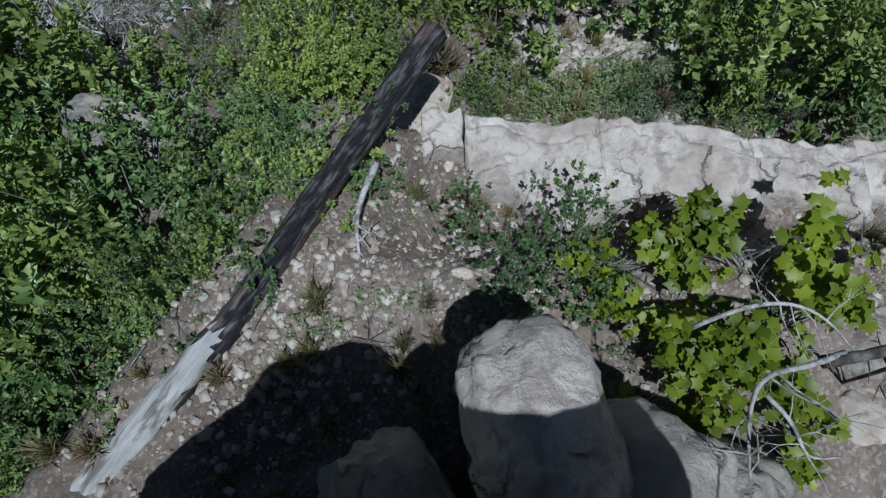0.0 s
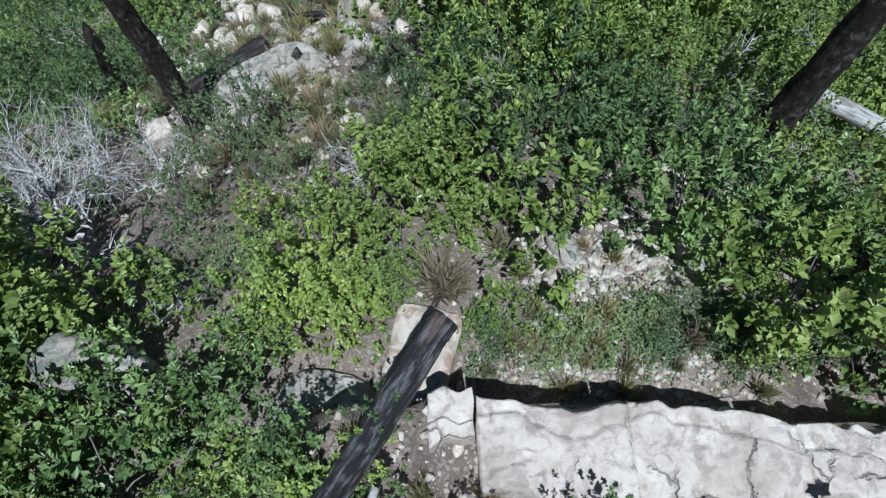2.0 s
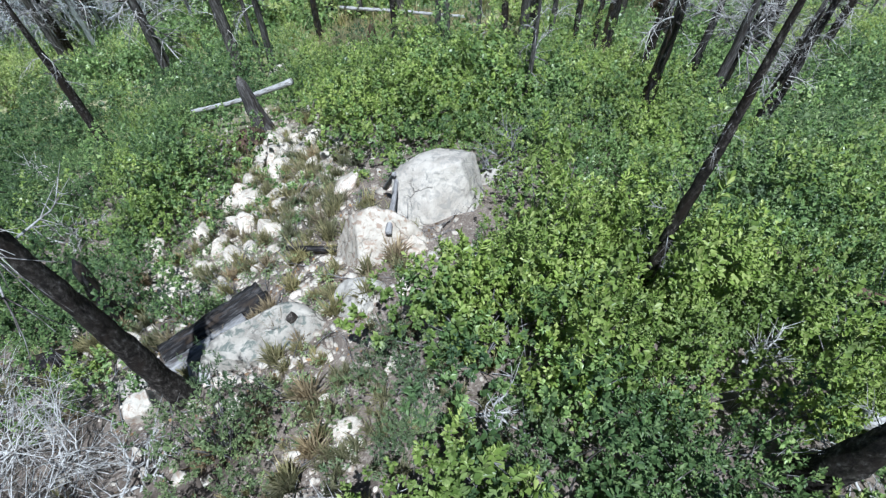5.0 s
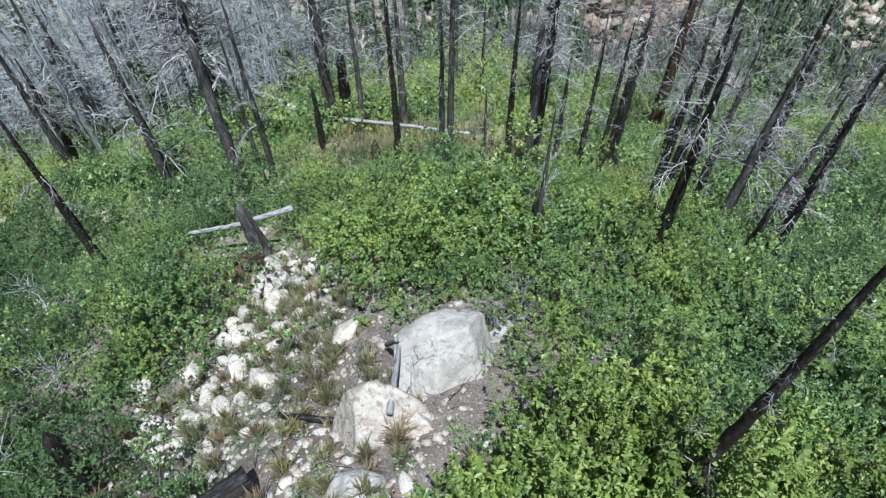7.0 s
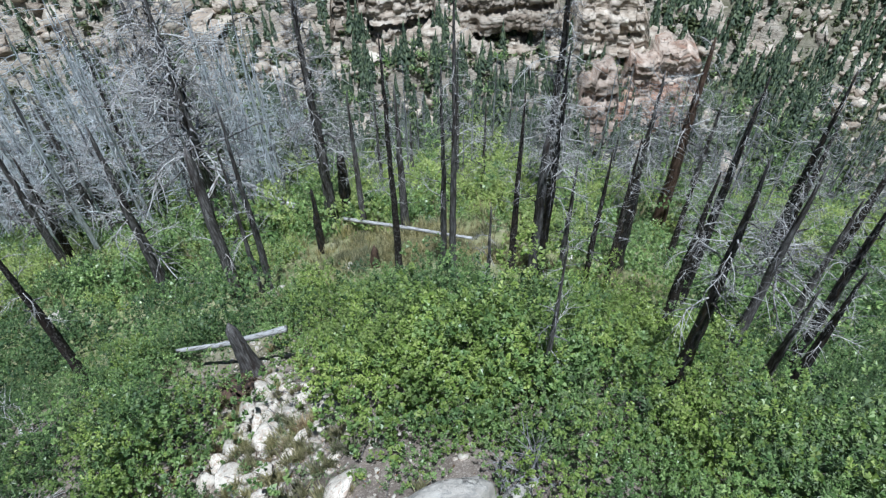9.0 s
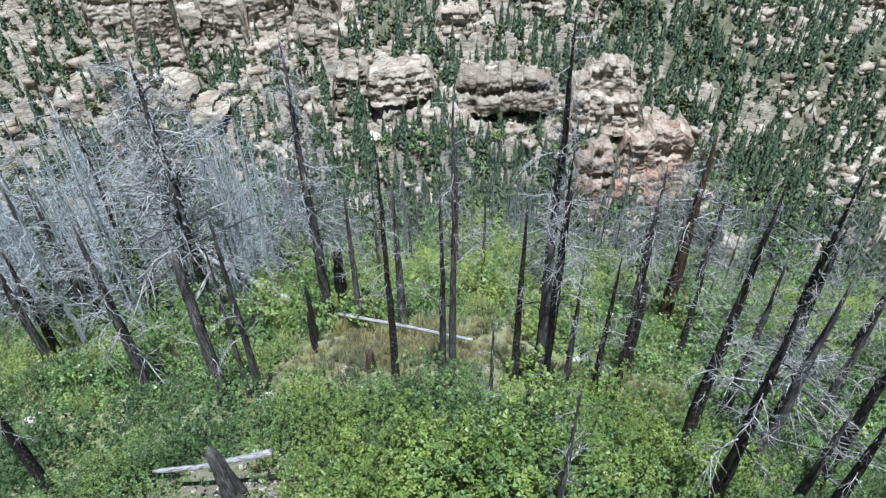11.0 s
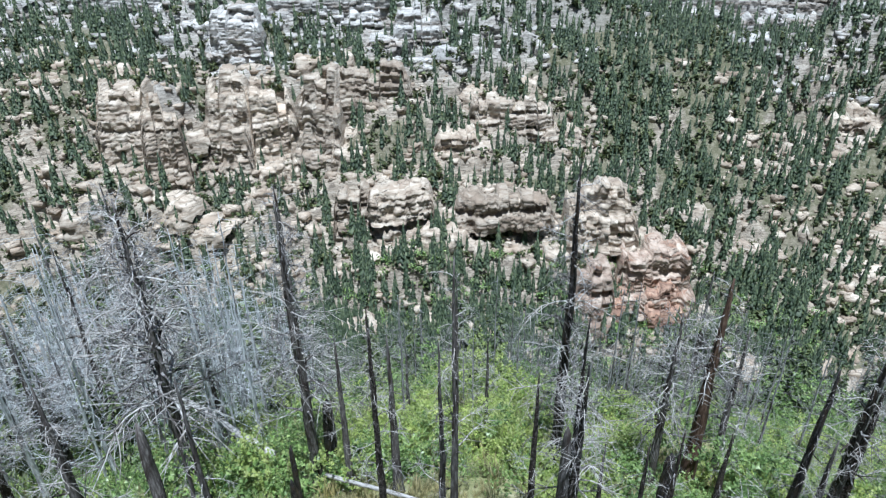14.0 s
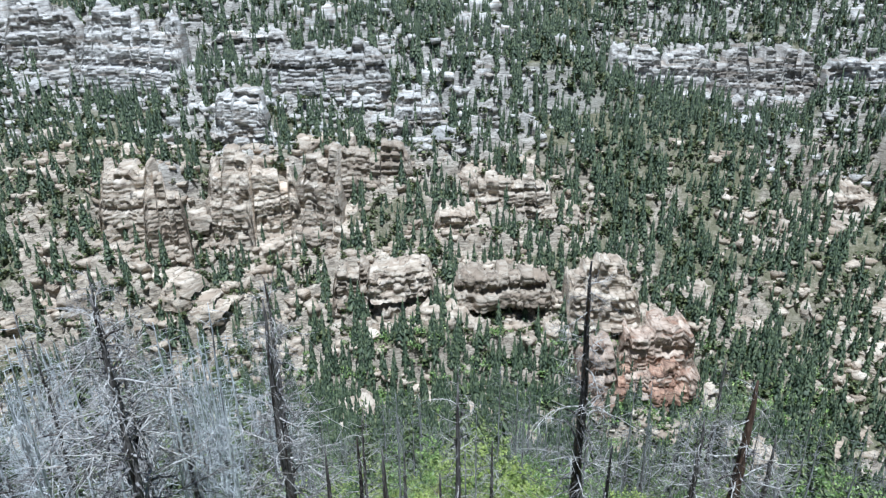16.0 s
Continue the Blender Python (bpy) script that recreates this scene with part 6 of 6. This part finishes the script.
# ---- the far side of the valley ----
def face_grid(z0, z1, w, seed, beds=8, lean=0.35, block=5.0, bulge=1.0, pitch=0.9):
    """A weathered cliff: uneven beds one over the other, split by joints into blocks, running back into the slope."""
    rng = np.random.default_rng(seed)
    deep = 7
    nu, nv = max(8, int(w / pitch)), max(7, int((z1 - z0 + deep) / pitch))
    u = np.linspace(-w / 2, w / 2, nu)
    edge = np.abs(2 * u / w)
    column = np.floor(u / (block * 1.5) + 0.8 * lattice(u, 0 * u, block * 2, seed % 13)).astype(int)
    stand = TABLE[(column * 5 + seed) % 128, (seed * 3) % 128]
    top = (1 - edge ** 8) * (0.68 + 0.42 * stand)
    v = np.linspace(0, 1, nv)[:, None]
    zz = z0 - deep + (top * (z1 - z0) + deep) * v
    uu = np.broadcast_to(u, zz.shape)
    cuts = np.sort(rng.uniform(z0 - deep - 2, z1 + 6, beds + 3))
    zw = zz + 3.0 * (lattice(uu, zz * 0.2, 28, seed % 31) - 0.5) + 0.06 * uu * rng.normal()
    k = np.searchsorted(cuts, zw)
    lo, hi = np.append(cuts[0] - 3, cuts)[k], np.append(cuts, cuts[-1] + 3)[k]
    t = np.clip((zw - lo) / (hi - lo), 0, 1)
    out = rng.normal(size=beds + 6)[k] * 1.5 * bulge + np.sqrt(np.clip(1 - (2 * t - 1) ** 2, 0, 1)) * 0.3 * bulge
    wide = rng.uniform(0.6, 1.7, beds + 6)[k] * block
    cell = uu / wide + rng.random(beds + 6)[k] * 9
    c = np.floor(cell).astype(int)
    out = out + (TABLE[(c * 7 + seed) % 128, (k * 13) % 128] - 0.5) * 4.0 * bulge
    out = out + 5.0 * bulge * (TABLE[(column * 11 + seed) % 128, (seed * 7) % 128] - 0.5)
    out = out - 1.4 * (np.abs(cell - c - 0.5) > 0.42)
    # thin beds, every few of them cut back by the weather
    thin = zw / 2.3 + 0.8 * lattice(uu, zz, 11, seed % 17)
    n_thin = np.floor(thin).astype(int)
    out = out - 1.5 * bulge * TABLE[(n_thin * 3 + seed) % 128, (n_thin + column) % 128] - 0.9 * (thin - n_thin < 0.3)
    out = out + 5 * (lattice(uu, zz, 24, seed % 29) - 0.5) + 0.9 * (lattice(uu, zz, 5, seed % 23) - 0.5) + 1.2 * (lattice(uu, zz, 2.2, seed % 19) - 0.5)
    yy = lean * (0.3 * zz + 0.7 * np.clip(lo, z0 - deep, z1) - z0) - out + 6 * edge ** 6
    rows = [np.stack([uu + 0.5 * (lattice(uu, zz, 3, 5) - 0.5), yy, zz], -1)]
    last = rows[0][-1]
    for i in range(1, 7):
        back = last + np.stack([0 * u, 3.2 * i + 0 * u, 0.9 * i * (1 - 0.12 * i) - 1.2 * max(0, i - 3) ** 1.5 + blocks(u + seed, 0 * u + 3.2 * i, 6, 3.5, 0.2, 5) - (4 if i == 6 else 0)], -1)
        rows.append(back[None])
    grid = np.concatenate(rows)
    n = len(grid)
    i = (np.arange(n - 1)[:, None] * nu + np.arange(nu - 1)).ravel()
    return grid.reshape(-1, 3), np.stack([i, i + 1, i + nu + 1, i + nu], -1)


STONES = {"cream": CLIFF_CREAM, "red": CLIFF_RED, "grey": CLIFF_GREY, "pink": CLIFF_PINK}
for x, y, z0, z1, w, label, stone, seed, beds, turn in CRAGS:
    ob = new("cliff", mesh_of("cliff", *face_grid(z0, z1, w * 1.15, seed, beds + 5, 0.45), STONES[stone]))
    ob.matrix_basis = pose(x, y, 0, 0, 0, turn)
    tagged(ob, label, "cliff", "far cliffs")

# low ledges break out of the slope everywhere, along the beds
rng = np.random.default_rng(73)
count = 0
while count < 290:
    x, y = rng.uniform(-400, 400), rng.uniform(270, 590)
    if abs(x) > 40 + 0.72 * y or float(lattice(x, y, 70, 44)) + 0.25 * rng.normal() < 0.42:
        continue
    h, w, turn = rng.uniform(3, 10), rng.uniform(9, 34), rng.normal() * 0.35
    v, f = face_grid(0, h, w, 900 + count, 4, 0.3, 3.0, 0.7, 1.7)
    c, d = math.cos(turn), math.sin(turn)
    v = v @ np.array(((c, d, 0), (-d, c, 0), (0, 0, 1))) + (x, y, gz(x, y) - 0.25 * h)
    stone = "grey" if y > 455 else "cream"
    tagged(new("rock_ledge", mesh_of("rock_ledge", v, f, STONES[stone])), stone + " rock ledge breaking out of the far slope", "rock", "far rock ledges")
    count += 1

# ---- conifers ----
def conifer_crown(rng, h=1.0, tiers=9, spread_r=0.13):
    """Ragged skirts of drooping boughs, one over the other, to a thin tip."""
    pieces = []
    for k in range(tiers):
        t = k / tiers
        z = h * (0.08 + 0.92 * t)
        n = 9 if t < 0.6 else 6
        r = h * spread_r * (1 - t) ** 0.85 + 0.012 * h
        a = 2 * np.pi * (np.arange(n) + 0.5 * (k % 2) + rng.uniform(-0.3, 0.3, n)) / n
        rad = r * np.where(np.arange(n) % 2, rng.uniform(0.45, 0.75, n), rng.uniform(0.85, 1.3, n))
        ring = np.column_stack([np.cos(a) * rad, np.sin(a) * rad, z - rad * rng.uniform(0.2, 0.6, n)])
        v = np.vstack([ring, (0, 0, z + h * 1.7 / tiers)])
        i = np.arange(n)
        pieces.append((v, np.stack([i, (i + 1) % n, np.full(n, n)], -1)))
    return join(pieces)


def fine_crown(rng, boughs=270, spread_r=0.15):
    """Single drooping boughs round a thin leader, ragged and full of gaps."""
    t = np.sqrt(rng.random(boughs)) * 0.93
    t = 0.07 + 0.93 * (1 - t)
    a = rng.uniform(0, 6.3, boughs)
    r = spread_r * (1 - t) ** 0.8 * rng.uniform(0.45, 1.15, boughs) + 0.012
    out = np.column_stack([np.cos(a), np.sin(a), np.zeros(boughs)])
    across = np.column_stack([-np.sin(a), np.cos(a), np.zeros(boughs)])
    foot = np.column_stack([np.zeros(boughs), np.zeros(boughs), t + 0.25 * r])
    tip = out * r[:, None] + np.column_stack([np.zeros(boughs), np.zeros(boughs), t - r * rng.uniform(0.1, 0.5, boughs)])
    mid = foot * 0.5 + tip * 0.5 + (0, 0, 0.006)
    wide = (0.13 * r + 0.004)[:, None] * across
    verts = np.stack([foot, mid - wide, tip, mid + wide, mid + (0, 0, -0.02) - wide * 0.4], 1).reshape(-1, 3)
    i = np.arange(boughs)[:, None] * 5
    faces = np.concatenate([i + (0, 1, 2), i + (0, 2, 3), i + (0, 4, 2)])
    return verts, faces


FINE = [fine_crown(np.random.default_rng(780 + k), 270, 0.12 + 0.02 * k) for k in range(4)]
FINE_PARTS = [mesh_of("crown", *c, NEEDLE_YOUNG) for c in FINE]
CROWNS = [conifer_crown(np.random.default_rng(760 + k), 1.0, 8 + k % 3, 0.12 + 0.022 * (k % 3)) for k in range(6)]
STEM = tube(np.array(((0, 0, -0.06), (0, 0, 0.3), (0, 0, 0.95))), (0.016, 0.013, 0.003), 6)
CROWN_PARTS = [mesh_of("crown", *c, NEEDLE) for c in CROWNS]
STEM_PART = mesh_of("trunk", *STEM, BARK)


def conifer_density(x, y):
    d = float(lattice(x, y, 46, 50)) * 0.6 + float(lattice(x, y, 17, 51)) * 0.4 - 0.12 * float(0.55 * lattice(x, y, 85, 8) + 0.45 * lattice(x, y, 30, 12) > 0.48)
    gully = 0.6 * math.exp(-(((x - 160 + 0.1 * (y - 330)) / 26) ** 2)) + math.exp(-(((x + 128 - 0.35 * (y - 380)) / 13) ** 2)) + math.exp(-(((x - 30) / 70) ** 2) - ((y - 315) / 22) ** 2)
    high = 0.5 * float(step(440, 520, y)) + 0.1 * float(step(90, 180, x)) + 0.3 * float(step(20, 60, x) * step(400, 440, y))
    if any(abs(x - cx) < 0.55 * w and -16 < y - cy < 0.5 * (z1 - z0) + 2 for cx, cy, z0, z1, w, *_ in CRAGS):
        return 0.24
    return min(0.9, max(0.4, (d - 0.36) * 2.4) + gully + high)


rng = np.random.default_rng(77)
far_trees = []
while len(far_trees) < 11500:
    x, y = rng.uniform(-520, 520), 225 + 420 * rng.random()
    if abs(x) < 60 + 0.72 * y and rng.random() < conifer_density(x, y):
        far_trees.append((x, y))
far_trees.sort(key=lambda p: p[1] + 0.25 * abs(p[0]))
for x, y in far_trees[:240]:
    h = rng.uniform(12, 23)
    ob = tagged(new("conifer"), "dark green conifer on the canyon floor", "tree", "canyon conifers")
    ob.matrix_basis = pose(x, y, gz(x, y), 0, 0, rng.uniform(0, 360)) @ Matrix.Diagonal((h, h, h, 1))
    part("crown", CROWN_PARTS[rng.integers(6)], ob)
    part("trunk", STEM_PART, ob)
spots = [(x, y, -0.5, rng.uniform(0, 6.3), 5 + 16 * rng.random() ** 1.5) for x, y in far_trees[240:]]
tagged(new("conifer_forest", mesh_of("conifer_forest", *scattered(CROWNS, spots), NEEDLE)), "dark green conifers scattered over the canyon wall", "forest", kind="stuff")

for x, y, h in ((-24, 50, 19), (-19.5, 53, 18), (-28, 56, 21), (-15, 55, 15), (-33, 52, 17), (-21.5, 58, 20), (24, 56, 12), (14, 58, 12), (-6, 60, 13), (3, 63, 15), (-17, 37, 8), (-21, 41, 9), (-14.5, 43, 8), (-26, 44, 11), (-11, 46, 8), (-23, 37, 7)):
    ob = tagged(new("conifer"), "living dark green conifer among dead trees", "tree", "slope conifers")
    ob.matrix_basis = pose(x, y, gz(x, y), 0, 0, 31 * x) @ Matrix.Diagonal((h, h, h, 1))
    part("crown", FINE_PARTS[abs(int(x)) % 4], ob)
    part("trunk", STEM_PART, ob)

# broken blocks all over the rocky slope
SLABS = [slab_shape(np.random.default_rng(740 + k)) for k in range(8)]
for low_y, high_y, stone in ((265, 450, "cream"), (450, 600, "grey")):
    spots = []
    while len(spots) < 4200:
        x, y = rng.uniform(-420, 420), rng.uniform(low_y, high_y)
        if abs(x) < 50 + 0.72 * y and lattice(x, y, 40, 55) * 0.6 + lattice(x, y, 9, 56) * 0.4 > 0.42:
            spots.append((x, y, -0.2, rng.uniform(0, 6.3), 1.8 + 8.0 * rng.random() ** 3))
    tagged(new("fallen_blocks", mesh_of("fallen_blocks", *scattered(SLABS, spots), STONES[stone])), stone + " blocks of rock strewn over the far slope", "rocks", kind="stuff")

# low scrub between them
CLUMP = [shrub_kind(790 + k, (1.0, 1.0, 0.8), 8, 3, 0.85, 0.8, NEEDLE_OLIVE)[0] for k in range(3)]
spots = []
while len(spots) < 7000:
    x, y = rng.uniform(-500, 500), rng.uniform(235, 620)
    if abs(x) < 60 + 0.72 * y and rng.random() < 0.6 + 0.4 * conifer_density(x, y):
        spots.append((x, y, -0.5, rng.uniform(0, 6.3), 1.4 + 2.6 * rng.random() ** 1.6))
tagged(new("canyon_scrub", mesh_of("canyon_scrub", *scattered(CLUMP, spots), NEEDLE_OLIVE)), "olive green scrub over the canyon wall", "scrub", kind="stuff")

# green trees down in the valley and on the steep slope below the brow
VALE = [shrub_kind(800 + k, (2.2, 2.2, 2.0), 26, 4, 0.8, 0.6, LEAF_BRIGHT)[0] for k in range(3)]
spots = []
while len(spots) < 1500:
    x, y = rng.uniform(-190, 215), rng.uniform(200, 342)
    if abs(x) < 0.75 * y and rng.random() < 1.15 - 0.9 * float(step(295, 342, y)) and lattice(x, y, 30, 57) > 0.25:
        spots.append((x, y, -1, rng.uniform(0, 6.3), rng.uniform(0.8, 2.2)))
tagged(new("valley_trees", mesh_of("valley_trees", *scattered(VALE, spots), LEAF_BRIGHT)), "green leafy trees filling the valley floor", "trees", kind="stuff")
spots = []
while len(spots) < 240:
    x, y = rng.uniform(-75, 80), rng.uniform(47, 115)
    if abs(x) < 6 + 0.7 * y and lattice(x, y, 16, 53) > 0.42:
        spots.append((x, y, -0.6, rng.uniform(0, 6.3), rng.uniform(0.45, 1.15)))
GROVE = [shrub_kind(805 + k, (2.2, 2.2, 2.2), 90, 8, 0.3, 0.65, LEAF_BRIGHT)[0][:2] for k in range(2)]
tagged(new("green_thicket", mesh_of("green_thicket", *scattered(GROVE, spots), LEAF_BRIGHT)), "green leafy trees among dead trunks below the brow", "trees", kind="stuff")
spots = []
while len(spots) < 480:
    x, y = rng.uniform(-85, 85), rng.uniform(46, 120)
    if abs(x) < 6 + 0.72 * y and (x > 10 or rng.random() < 0.7):
        spots.append((x, y, -0.5, rng.uniform(0, 6.3), rng.uniform(5, 13) * (0.7 + y / 160)))
tagged(new("slope_conifers", mesh_of("slope_conifers", *scattered(FINE, spots), NEEDLE_YOUNG)), "young green conifers on the steep slope below", "forest", kind="stuff")
spots = []
while len(spots) < 1500:
    x, y = rng.uniform(-190, 215), rng.uniform(190, 330)
    if abs(x) < 0.75 * y:
        spots.append((x, y, -0.5, rng.uniform(0, 6.3), rng.uniform(8, 20)))
tagged(new("valley_conifers", mesh_of("valley_conifers", *scattered(CROWNS, spots), NEEDLE)), "dark green conifers on the valley floor", "forest", kind="stuff")

# ---- litter on the bare soil ----
rng = np.random.default_rng(81)
STICKS = [limb(np.random.default_rng(820 + k), 1.0, 0.022, 0.0, 2, head=(1, 0, 0.05), sides=3, n=4) for k in range(5)]
spots, flakes, herbs = [], [], []
for cx, cy, a, b in BARE:
    for k in range(int(70 * a * b) if cy < 6 else int(26 * a * b)):
        x, y = cx + a * rng.normal() * 0.75, cy + b * rng.normal() * 0.75
        spots.append((x, y, 0.015, rng.uniform(0, 6.3), (0.06 + 0.3 * rng.random() ** 2) * (1 if cy < 6 else 2)))
    for k in range(int(160 * a * b) if cy < 6 else int(60 * a * b)):
        x, y = cx + a * rng.normal() * 0.8, cy + b * rng.normal() * 0.8
        flakes.append((x, y, 0.012, rng.uniform(0, 6.3), rng.uniform(0.02, 0.055) * (1 if cy < 6 else 1.8)))
    for k in range(int(60 * a * b) if cy < 6 else int(14 * a * b)):
        x, y = cx + a * rng.normal() * 0.8, cy + b * rng.normal() * 0.8
        if y > -0.3 and not on_rock(x, y):
            herbs.append((x, y, -0.02, rng.uniform(0, 6.3), rng.uniform(0.5, 1.2) * (1 if cy < 6 else 1.8)))
for k in range(150):
    x, y = rng.uniform(0.2, 3.6), rng.uniform(2.3, 2.7)
    if not on_rock(x, y):
        herbs.append((x, y, -0.02, rng.uniform(0, 6.3), rng.uniform(0.6, 1.7)))
tagged(new("fallen_twigs", mesh_of("fallen_twigs", *scattered(STICKS, spots), GREYWOOD)), "grey twigs scattered on bare soil", "twigs", kind="stuff")
FLAKE = [leaf_blade(1, 0.5, 0.15)]
tagged(new("leaf_litter", mesh_of("leaf_litter", *scattered(FLAKE, flakes), DEADLEAF)), "brown dead leaves on bare soil", "leaf litter", kind="stuff")
HERB = [foliage(np.random.default_rng(840 + k), (0.13, 0.13, 0.1), 16, 5, 0.03, 0.35)[0] for k in range(3)]
tagged(new("low_herbs", mesh_of("low_herbs", *scattered(HERB, herbs), LEAF_GREY)), "small grey green herbs on bare soil", "herbs", kind="stuff")
